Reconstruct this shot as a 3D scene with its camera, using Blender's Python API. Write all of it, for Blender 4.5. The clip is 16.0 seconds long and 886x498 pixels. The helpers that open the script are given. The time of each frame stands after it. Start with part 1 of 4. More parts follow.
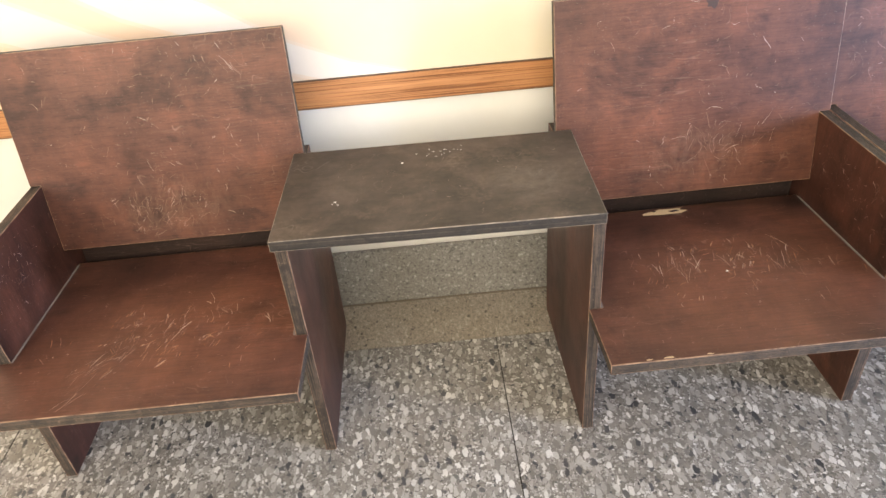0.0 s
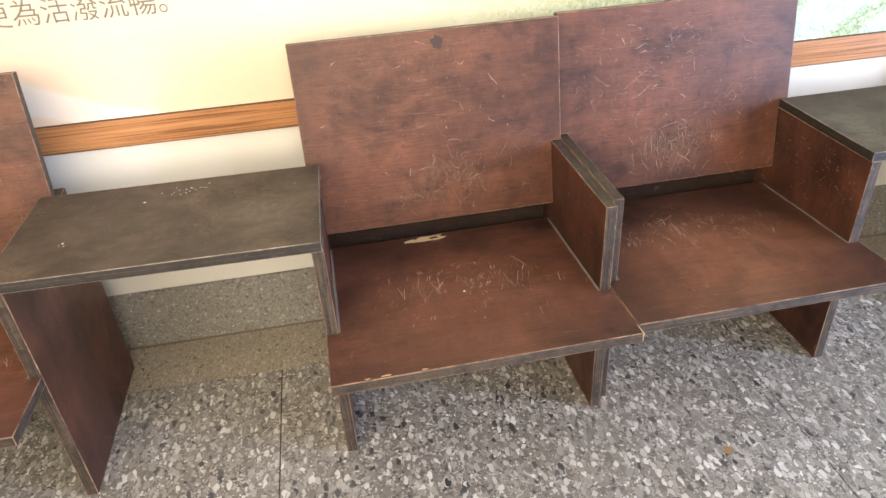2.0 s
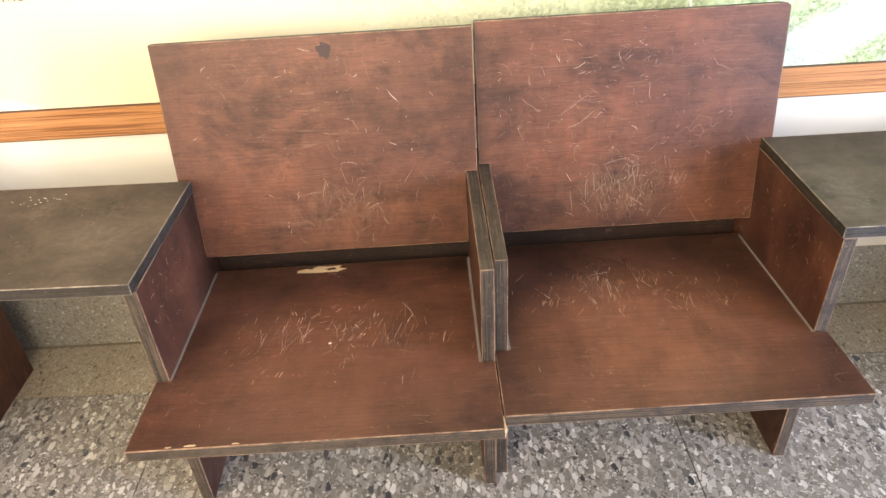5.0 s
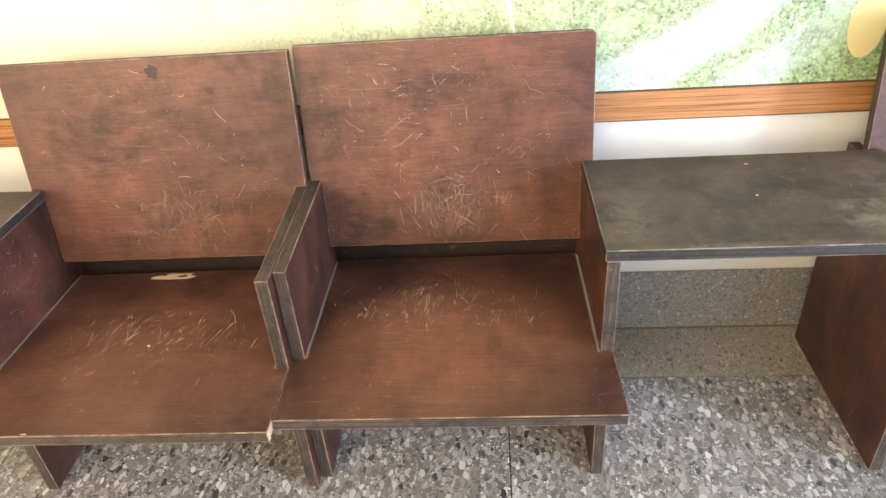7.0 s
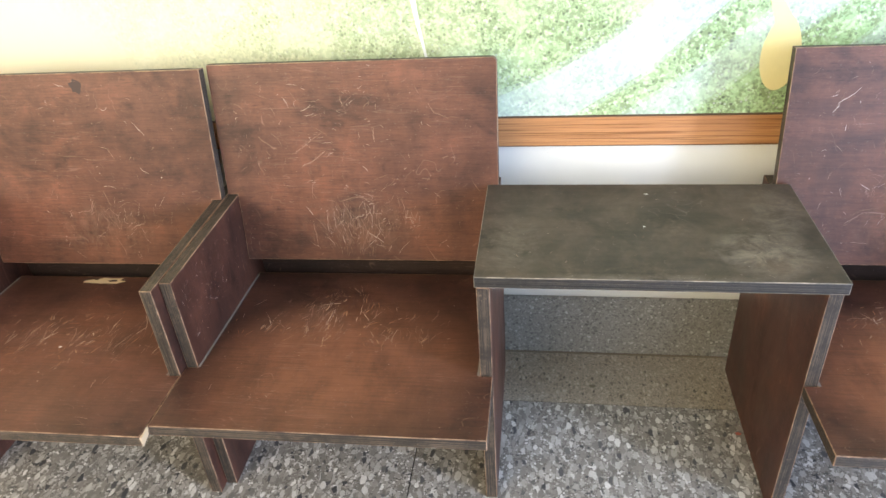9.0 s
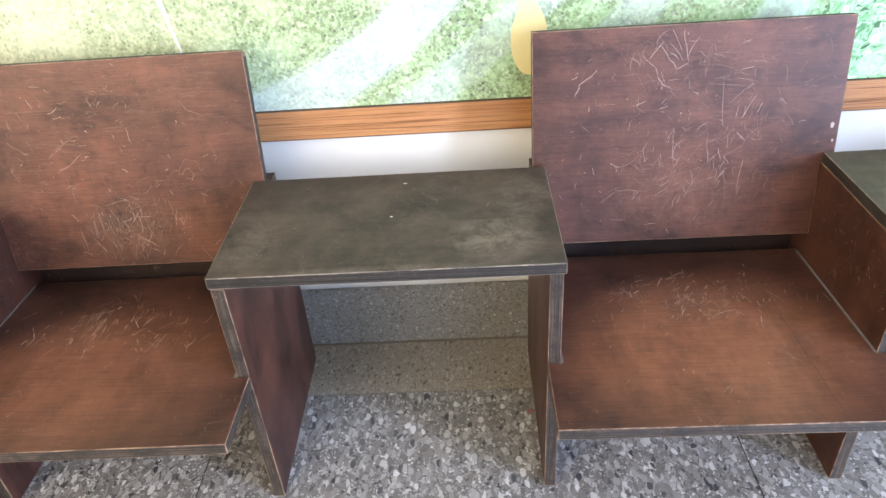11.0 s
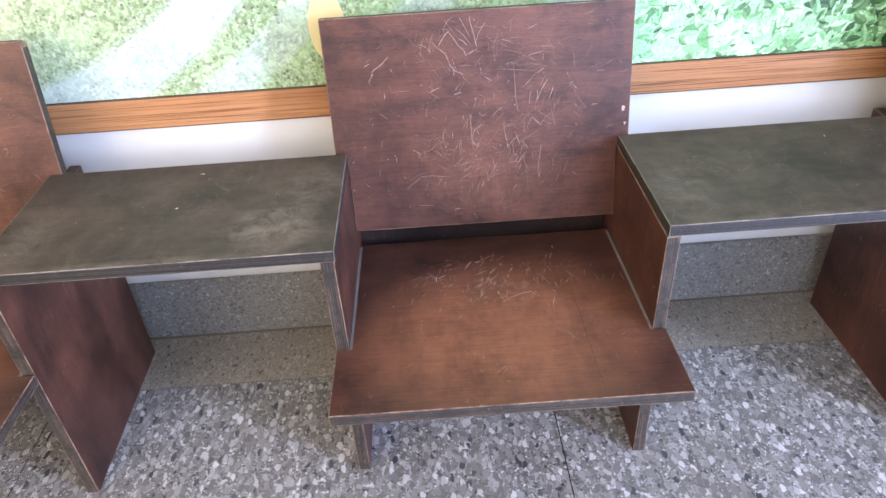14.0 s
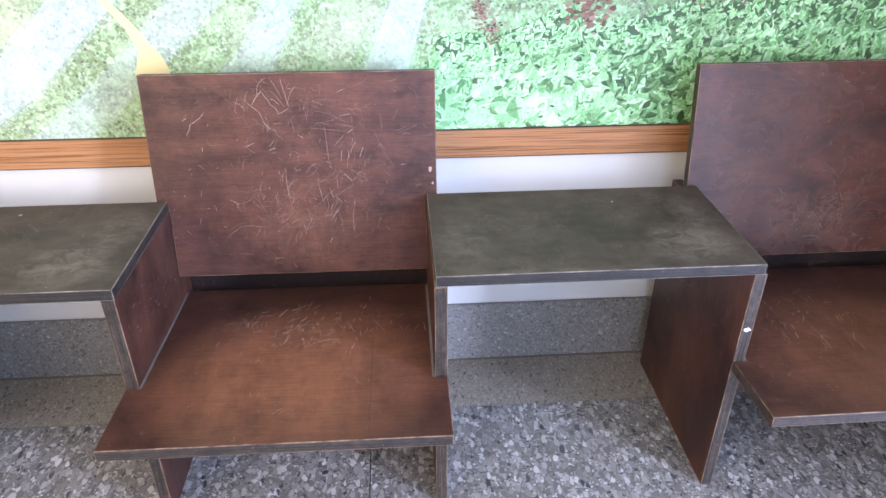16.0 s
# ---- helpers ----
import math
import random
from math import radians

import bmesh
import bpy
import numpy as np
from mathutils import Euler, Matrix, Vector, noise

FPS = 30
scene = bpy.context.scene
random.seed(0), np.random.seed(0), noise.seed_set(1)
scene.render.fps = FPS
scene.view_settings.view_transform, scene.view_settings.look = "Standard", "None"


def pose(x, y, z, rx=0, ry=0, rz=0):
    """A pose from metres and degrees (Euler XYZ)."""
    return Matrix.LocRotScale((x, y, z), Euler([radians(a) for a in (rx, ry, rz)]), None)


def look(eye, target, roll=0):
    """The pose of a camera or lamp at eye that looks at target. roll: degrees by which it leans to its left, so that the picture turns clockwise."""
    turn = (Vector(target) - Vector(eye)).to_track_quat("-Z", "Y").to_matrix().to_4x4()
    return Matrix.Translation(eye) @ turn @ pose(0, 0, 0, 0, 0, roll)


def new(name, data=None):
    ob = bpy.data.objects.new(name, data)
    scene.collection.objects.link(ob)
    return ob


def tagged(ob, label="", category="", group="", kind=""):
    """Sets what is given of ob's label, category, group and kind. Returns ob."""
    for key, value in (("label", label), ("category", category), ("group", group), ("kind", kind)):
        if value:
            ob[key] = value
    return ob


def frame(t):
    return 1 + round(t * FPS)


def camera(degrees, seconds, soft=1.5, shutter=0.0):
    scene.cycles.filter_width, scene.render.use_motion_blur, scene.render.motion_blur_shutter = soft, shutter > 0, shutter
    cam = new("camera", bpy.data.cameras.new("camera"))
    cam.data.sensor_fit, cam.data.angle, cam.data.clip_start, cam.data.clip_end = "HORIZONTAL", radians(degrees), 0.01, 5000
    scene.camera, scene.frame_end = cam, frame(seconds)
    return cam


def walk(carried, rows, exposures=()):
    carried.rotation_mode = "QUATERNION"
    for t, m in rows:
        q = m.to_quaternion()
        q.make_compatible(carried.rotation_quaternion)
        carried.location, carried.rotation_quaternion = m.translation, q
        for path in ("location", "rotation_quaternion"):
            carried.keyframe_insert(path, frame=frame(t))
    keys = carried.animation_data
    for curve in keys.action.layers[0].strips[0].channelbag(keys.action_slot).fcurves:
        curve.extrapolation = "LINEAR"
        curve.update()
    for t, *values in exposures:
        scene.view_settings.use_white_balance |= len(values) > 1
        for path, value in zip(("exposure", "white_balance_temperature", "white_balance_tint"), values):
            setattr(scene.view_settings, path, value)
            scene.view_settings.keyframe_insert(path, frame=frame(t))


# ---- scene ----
cam = camera(65.0, 16.0, soft=1.5)
PATH = [
    (0, (-0.974, -1.74, 1.368), (-0.97, -0.099, 0.225), -5.4),
    (0.5, (-0.816, -1.821, 1.371), (-0.821, -0.147, 0.276), -4.5),
    (1, (-0.713, -1.893, 1.382), (-0.565, -0.203, 0.322), -2.8),
    (1.5, (-0.67, -1.912, 1.378), (-0.432, -0.232, 0.32), -2.2),
    (2, (-0.579, -1.854, 1.365), (-0.333, -0.182, 0.295), -3.7),
    (2.5, (-0.452, -1.718, 1.36), (-0.239, -0.062, 0.259), -1.7),
    (3, (-0.306, -1.72, 1.365), (-0.111, -0.068, 0.254), -2.3),
    (5.5, (0.026, -1.592, 1.344), (-0.038, 0.057, 0.215), -2.6),
    (6, (0.203, -1.618, 1.364), (0.11, 0.031, 0.236), -1.8),
    (6.5, (0.377, -1.661, 1.361), (0.246, 0.0, 0.253), -3.4),
    (7, (0.437, -1.65, 1.363), (0.285, 0.015, 0.266), -4.5),
    (7.5, (0.463, -1.564, 1.355), (0.284, 0.1, 0.26), -4.9),
    (8, (0.481, -1.511, 1.337), (0.276, 0.151, 0.243), -5.2),
    (8.5, (0.603, -1.558, 1.361), (0.352, 0.096, 0.266), -5.2),
    (9, (0.769, -1.628, 1.376), (0.486, 0.039, 0.308), -4.5),
    (9.5, (0.877, -1.645, 1.369), (0.601, 0.039, 0.326), -5.3),
    (10, (0.96, -1.544, 1.352), (0.867, 0.139, 0.276), -4.2),
    (12.5, (1.383, -1.664, 1.372), (1.294, -0.01, 0.251), -4.5),
    (13, (1.429, -1.616, 1.355), (1.439, 0.035, 0.227), -4.6),
    (13.5, (1.443, -1.551, 1.335), (1.517, 0.082, 0.183), -4.0),
    (14, (1.488, -1.594, 1.348), (1.51, 0.039, 0.193), -3.7),
    (14.5, (1.586, -1.688, 1.371), (1.497, -0.028, 0.261), -4.3),
    (15, (1.694, -1.771, 1.362), (1.571, -0.077, 0.306), -3.2),
    (15.5, (1.783, -1.729, 1.359), (1.741, -0.008, 0.341), -2.3),
    (16, (1.855, -1.699, 1.352), (1.971, 0.03, 0.352), -0.1),
]
walk(cam, [(t, look(eye, target, roll)) for t, eye, target, roll in PATH],
     exposures=[(0, 0.42, 7000, 10), (1, 0.40, 7150, 11), (2, 0.42, 7400, 11), (3, 0.53, 7750, 11), (5.5, 0.62, 8050, 11), (7, 0.56, 8050, 9), (9, 0.43, 7600, 5), (10, 0.37, 7450, 7), (12.5, 0.43, 7050, 15), (14, 0.43, 6950, 17), (16, 0.24, 6950, 18)])

# exposure, world and light
scene.view_settings.exposure = 0.55
world = bpy.data.worlds.new("sky")
scene.world = world
world.use_nodes = True
wn = world.node_tree.nodes
sky = wn.new("ShaderNodeTexSky")
sky.sky_type = "NISHITA"
sky.sun_disc = False
sky.sun_elevation, sky.sun_rotation = radians(55), radians(200)
world.node_tree.links.new(sky.outputs["Color"], wn["Background"].inputs["Color"])
wn["Background"].inputs["Strength"].default_value = 0.1

sun_data = bpy.data.lights.new("sun", "SUN")
sun_data.energy, sun_data.angle, sun_data.color = 2.5, radians(0.5), (1, 0.95, 0.88)
sun = new("sun", sun_data)
sun.matrix_world = look((4, 20, 30), (0, 0, 0))


def opening_light(name, x0, x1, z0, z1, y, watts, colour):
    data = bpy.data.lights.new(name, "AREA")
    data.shape, data.size, data.size_y = "RECTANGLE", x1 - x0, z1 - z0
    data.energy, data.color = watts, colour
    ob = new(name, data)
    ob.matrix_world = look(((x0 + x1) / 2, y, (z0 + z1) / 2), ((x0 + x1) / 2, y + 1, (z0 + z1) / 2))
    return ob


ROOM_X0, ROOM_X1, ROOM_Y0, ROOM_H = -7.0, 4.8, -3.4, 3.0
WIN = (-4.9, 0.3, 0.85, 2.92)
DOOR = (1.7, 4.2, 0.01, 2.2)
END_Y0, END_Y1, END_H = -3.25, -2.55, 2.4
opening_light("window_light", *WIN, ROOM_Y0 - 0.05, 172, (1.0, 0.90, 0.73))
opening_light("doorway_light", *DOOR, ROOM_Y0 - 0.05, 70, (0.46, 0.62, 1.0))
end_data = bpy.data.lights.new("corridor_end_light", "AREA")
end_data.shape, end_data.size, end_data.size_y = "RECTANGLE", END_Y1 - END_Y0, END_H - 0.02
end_data.energy, end_data.color = 420, (0.45, 0.60, 1.0)
end_light = new("corridor_end_light", end_data)
END_MID = ((END_Y0 + END_Y1) / 2, END_H / 2 + 0.01)
end_light.matrix_world = look((ROOM_X1 + 0.05, *END_MID), (ROOM_X1 - 1, *END_MID))



# ---- materials ----
def material(name):
    m = bpy.data.materials.new(name)
    m.use_nodes = True
    return m, m.node_tree.nodes, m.node_tree.links, m.node_tree.nodes["Principled BSDF"]


def node(nodes, kind, **values):
    n = nodes.new("ShaderNode" + kind)
    for key, value in values.items():
        if key in n.inputs:
            n.inputs[key].default_value = value
    return n


def ramp(nodes, links, source, stops, smooth=False):
    r = nodes.new("ShaderNodeValToRGB")
    if smooth:
        r.color_ramp.interpolation = "EASE"
    while len(r.color_ramp.elements) < len(stops):
        r.color_ramp.elements.new(0.5)
    for e, (p, c) in zip(r.color_ramp.elements, stops):
        e.position = p
        e.color = (*c, 1) if len(c) == 3 else c
    links.new(source, r.inputs["Fac"])
    return r.outputs["Color"]


def grey(v):
    return (v, v, v)


def mixed(nodes, links, fac, a, b, mode="MIX"):
    m = nodes.new("ShaderNodeMix")
    m.data_type, m.blend_type = "RGBA", mode
    for value, slot in ((fac, 0), (a, 6), (b, 7)):
        if isinstance(value, (int, float)):
            m.inputs[slot].default_value = value
        elif isinstance(value, tuple):
            m.inputs[slot].default_value = (*value, 1)
        else:
            links.new(value, m.inputs[slot])
    return m.outputs[2]


def maths(nodes, links, op, a, b=0.0, clamp=False):
    m = nodes.new("ShaderNodeMath")
    m.operation, m.use_clamp = op, clamp
    for value, slot in ((a, 0), (b, 1)):
        if isinstance(value, (int, float)):
            m.inputs[slot].default_value = value
        else:
            links.new(value, m.inputs[slot])
    return m.outputs[0]


def coords(nodes, links, scale=(1, 1, 1), vary=0.0):
    """Object coordinates, scaled, and shifted from object to object where vary is set."""
    tc = nodes.new("ShaderNodeTexCoord")
    out = tc.outputs["Object"]
    if vary:
        info = nodes.new("ShaderNodeObjectInfo")
        shift = maths(nodes, links, "MULTIPLY", info.outputs["Random"], vary)
        add = nodes.new("ShaderNodeVectorMath")
        links.new(out, add.inputs[0])
        comb = nodes.new("ShaderNodeCombineXYZ")
        for i in range(3):
            links.new(shift, comb.inputs[i])
        links.new(comb.outputs[0], add.inputs[1])
        out = add.outputs[0]
    mp = nodes.new("ShaderNodeMapping")
    mp.inputs["Scale"].default_value = scale
    links.new(out, mp.inputs["Vector"])
    return mp.outputs["Vector"]


def tex_noise(nodes, links, vec, scale, detail=4.0, rough=0.55, distort=0.0):
    n = node(nodes, "TexNoise", Scale=scale, Detail=detail, Roughness=rough, Distortion=distort)
    links.new(vec, n.inputs["Vector"])
    return n.outputs["Fac"]


def bump(nodes, links, bsdf, height, strength=0.2, distance=0.001):
    b = node(nodes, "Bump", Strength=strength, Distance=distance)
    links.new(height, b.inputs["Height"])
    links.new(b.outputs["Normal"], bsdf.inputs["Normal"])


def contour_lines(n, l, vec, scale, width, detail=1.0, distort=1.0):
    """Thin wandering lines, one where the noise passes its middle."""
    f = tex_noise(n, l, vec, scale, detail, 0.5, distort)
    off = maths(n, l, "ABSOLUTE", maths(n, l, "SUBTRACT", f, 0.5))
    return ramp(n, l, off, [(0.0, grey(1)), (width, grey(0))])


def ellipse(n, l, first, second, middle, radii, power=2.0):
    """1 in the middle of an ellipse of object coordinates, falling to 0 past its rim."""
    sep = n.new("ShaderNodeSeparateXYZ")
    l.new(coords(n, l), sep.inputs[0])
    out = []
    for k, c, rad in ((first, middle[0], radii[0]), (second, middle[1], radii[1])):
        out.append(maths(n, l, "POWER", maths(n, l, "DIVIDE", maths(n, l, "ABSOLUTE", maths(n, l, "SUBTRACT", sep.outputs[k], c)), rad), power))
    return maths(n, l, "SUBTRACT", 1.15, maths(n, l, "ADD", *out), True)


def stained_wood(name, stretch, dark, mid, light, rough=0.42, worn=None, haze=None):
    """Stained plywood: fine grain along one axis, cloudy stain, dark smudges, hairline scratches and, on seats, a rubbed middle."""
    m, n, l, b = material(name)
    soft = tuple(0.40 if k < 0.5 else 1.0 for k in stretch)
    cross = tuple(1.0 if k < 0.5 else 0.35 for k in stretch)
    grain = tex_noise(n, l, coords(n, l, stretch, 7.0), 210, 5, 0.65, 0.3)
    pores = tex_noise(n, l, coords(n, l, tuple(0.13 if k < 0.5 else 1.0 for k in stretch), 3.0), 380, 3, 0.6)
    band = tex_noise(n, l, coords(n, l, soft, 5.0), 9, 6, 0.62, 0.6)
    cloud = tex_noise(n, l, coords(n, l, (1, 1, 1), 13.0), 3.0, 4, 0.55, 0.5)
    blot = tex_noise(n, l, coords(n, l, tuple(0.62 if k < 0.5 else 1.0 for k in stretch), 11.0), 7.5, 6, 0.68, 0.5)
    smudge = tex_noise(n, l, coords(n, l, (0.8, 0.8, 1), 23.0), 27, 5, 0.7, 0.3)
    rubbed = tex_noise(n, l, coords(n, l, cross, 29.0), 17, 5, 0.65)
    base = ramp(n, l, band, [(0.28, dark), (0.5, mid), (0.74, light)])
    col = mixed(n, l, 0.75, base, ramp(n, l, grain, [(0.32, grey(0.72)), (0.5, grey(1.0)), (0.68, grey(1.15))]), "MULTIPLY")
    col = mixed(n, l, 0.7, col, ramp(n, l, pores, [(0.30, grey(0.55)), (0.41, grey(1.0))]), "MULTIPLY")
    col = mixed(n, l, 0.85, col, ramp(n, l, rubbed, [(0.32, (0.80, 0.80, 0.82)), (0.5, grey(1.0)), (0.70, (1.26, 1.20, 1.14))]), "MULTIPLY")
    col = mixed(n, l, 0.95, col, ramp(n, l, cloud, [(0.32, (0.62, 0.62, 0.64)), (0.5, grey(1.0)), (0.68, (1.26, 1.20, 1.12))]), "MULTIPLY")
    col = mixed(n, l, 0.66, col, ramp(n, l, blot, [(0.54, grey(1.05)), (0.61, (0.66, 0.70, 0.74)), (0.70, (0.30, 0.34, 0.38))]), "MULTIPLY")
    col = mixed(n, l, 0.5, col, ramp(n, l, smudge, [(0.36, (1.20, 1.16, 1.12)), (0.5, grey(1.0)), (0.60, grey(0.86)), (0.70, (0.38, 0.40, 0.43))]), "MULTIPLY")
    if worn:
        rub = ellipse(n, l, 0, 1, worn[:2], worn[2:4])
        rub = maths(n, l, "MULTIPLY", rub, ramp(n, l, tex_noise(n, l, coords(n, l, (1, 0.5, 1), 3.0), 13, 7, 0.70), [(0.26, grey(0.25)), (0.58, grey(1))]), True)
        rub = maths(n, l, "MULTIPLY", rub, ramp(n, l, grain, [(0.34, grey(0.72)), (0.56, grey(1))]))
        col = mixed(n, l, maths(n, l, "MULTIPLY", rub, worn[4]), col, worn[5])
    if haze:
        veil = ellipse(n, l, 0, 2, haze[:2], haze[2:])
        veil = maths(n, l, "MULTIPLY", veil, ramp(n, l, tex_noise(n, l, coords(n, l, (1, 1, 0.4), 31.0), 60, 6, 0.75), [(0.42, grey(0)), (0.66, grey(1))]))
        col = mixed(n, l, maths(n, l, "MULTIPLY", veil, 0.30), col, (0.25, 0.145, 0.098))
    where = ramp(n, l, tex_noise(n, l, coords(n, l, (1, 1, 1), 37.0), 6.5, 3, 0.6), [(0.50, grey(0)), (0.64, grey(1))])
    where = maths(n, l, "MULTIPLY", where, ramp(n, l, tex_noise(n, l, coords(n, l, (1, 1, 1), 53.0), 38, 2, 0.5), [(0.47, grey(0)), (0.56, grey(1))]))
    hair = maths(n, l, "MULTIPLY", contour_lines(n, l, coords(n, l, (1, 1, 1), 41.0), 15, 0.008, 1.0, 0.5), where)
    fibre = maths(n, l, "MULTIPLY", contour_lines(n, l, coords(n, l, stretch, 43.0), 60, 0.010), ramp(n, l, cloud, [(0.50, grey(0)), (0.62, grey(0.55))]))
    col = mixed(n, l, maths(n, l, "MULTIPLY", maths(n, l, "MAXIMUM", hair, fibre), 0.5), col, (0.30, 0.185, 0.135))
    dust = tex_noise(n, l, coords(n, l, (1, 1, 1), 9.0), 230, 2, 0.5)
    col = mixed(n, l, maths(n, l, "MULTIPLY", ramp(n, l, dust, [(0.66, grey(0)), (0.76, grey(1))]), 0.12), col, (0.5, 0.42, 0.38))
    l.new(col, b.inputs["Base Color"])
    r = maths(n, l, "ADD", maths(n, l, "MULTIPLY", blot, 0.30), rough - 0.15)
    l.new(r, b.inputs["Roughness"])
    b.inputs["Specular IOR Level"].default_value = 0.36
    bump(n, l, b, grain, 0.25, 0.0006)
    return m


def ply_edge(name, a, c):
    """Bare, greyed plywood edge with its layers."""
    m, n, l, b = material(name)
    at = n.new("ShaderNodeAttribute")
    at.attribute_name = "lam"
    comb = n.new("ShaderNodeCombineXYZ")
    l.new(maths(n, l, "MULTIPLY", at.outputs["Fac"], 760.0), comb.inputs[0])
    add = n.new("ShaderNodeVectorMath")
    l.new(coords(n, l, (7, 7, 7), 3.0), add.inputs[0])
    l.new(comb.outputs[0], add.inputs[1])
    layers = ramp(n, l, tex_noise(n, l, add.outputs[0], 1.0, 3, 0.6), [(0.42, grey(0)), (0.58, grey(1))])
    streak = tex_noise(n, l, coords(n, l, (1, 1, 1), 5.0), 60, 5, 0.7)
    f = maths(n, l, "ADD", maths(n, l, "MULTIPLY", layers, 0.6), maths(n, l, "MULTIPLY", maths(n, l, "SUBTRACT", streak, 0.25), 0.7), True)
    col = ramp(n, l, f, [(0.2, a), (0.55, tuple((p + q) / 2 for p, q in zip(a, c))), (0.9, c)])
    grime = tex_noise(n, l, coords(n, l, (1, 1, 1), 8.0), 22, 6, 0.75, 0.4)
    col = mixed(n, l, ramp(n, l, grime, [(0.46, grey(0)), (0.62, grey(0.85))]), col, tuple(k * 1.3 for k in a))
    nick = tex_noise(n, l, coords(n, l, (1, 1, 1), 14.0), 130, 4, 0.7)
    col = mixed(n, l, maths(n, l, "MULTIPLY", ramp(n, l, nick, [(0.62, grey(0)), (0.72, grey(1))]), 0.6), col, tuple(k * 2.2 for k in c))
    l.new(col, b.inputs["Base Color"])
    b.inputs["Roughness"].default_value = 0.6
    bump(n, l, b, f, 0.5, 0.0008)
    return m


def worn_rim(name, dark, pale, amount):
    m, n, l, b = material(name)
    f = tex_noise(n, l, coords(n, l, (1, 1, 1), 4.0), 16, 8, 0.8)
    l.new(ramp(n, l, f, [(amount - 0.14, dark), (amount + 0.12, pale)]), b.inputs["Base Color"])
    b.inputs["Roughness"].default_value = 0.6
    return m


SEAT_WORN = (0.0, -0.53, 0.32, 0.25)
BACK_HAZE = (0.0, 0.53, 0.17, 0.075)
WOOD_X = stained_wood("red_stained_plywood", (0.06, 1, 1), (0.062, 0.0265, 0.0182), (0.108, 0.0435, 0.0280), (0.158, 0.0640, 0.0405), haze=BACK_HAZE)
WOOD_GLOSS = stained_wood("glossy_red_stained_plywood", (0.06, 1, 1), (0.054, 0.0225, 0.0165), (0.095, 0.0375, 0.0255), (0.140, 0.0560, 0.0365), 0.27, haze=BACK_HAZE)
# nearly black wood: the shade behind the seat is put into its colour
WOOD_SHADE = stained_wood("shade_darkened_plywood", (0.06, 1, 1), (0.012, 0.006, 0.005), (0.022, 0.011, 0.008), (0.034, 0.016, 0.011), 0.7)
WOOD_SEAT = stained_wood("dark_seat_plywood", (0.06, 1, 1), (0.043, 0.0185, 0.0138), (0.076, 0.0310, 0.0215), (0.114, 0.0460, 0.0305), 0.40, (*SEAT_WORN, 0.42, (0.23, 0.094, 0.052)))
WOOD_SEAT_RUBBED = stained_wood("rubbed_seat_plywood", (0.06, 1, 1), (0.035, 0.0155, 0.0118), (0.062, 0.0260, 0.0180), (0.096, 0.0390, 0.0260), 0.40, (*SEAT_WORN, 0.66, (0.25, 0.100, 0.054)))
WOOD_SEAT_ORANGE = stained_wood("orange_rubbed_seat_plywood", (0.06, 1, 1), (0.042, 0.018, 0.0130), (0.078, 0.031, 0.0210), (0.120, 0.047, 0.0300), 0.36, (*SEAT_WORN, 0.76, (0.33, 0.130, 0.066)))
WOOD_SIDE = stained_wood("red_stained_side_plywood", (1, 1, 0.07), (0.036, 0.0152, 0.0110), (0.068, 0.0262, 0.0175), (0.108, 0.0415, 0.0270))
EDGE = ply_edge("greyed_plywood_edge", (0.015, 0.011, 0.008), (0.108, 0.075, 0.051))
RIM = worn_rim("worn_board_rim", (0.07, 0.032, 0.022), (0.40, 0.25, 0.15), 0.54)
RIM_DARK = worn_rim("worn_table_rim", (0.06, 0.05, 0.04), (0.33, 0.26, 0.20), 0.52)


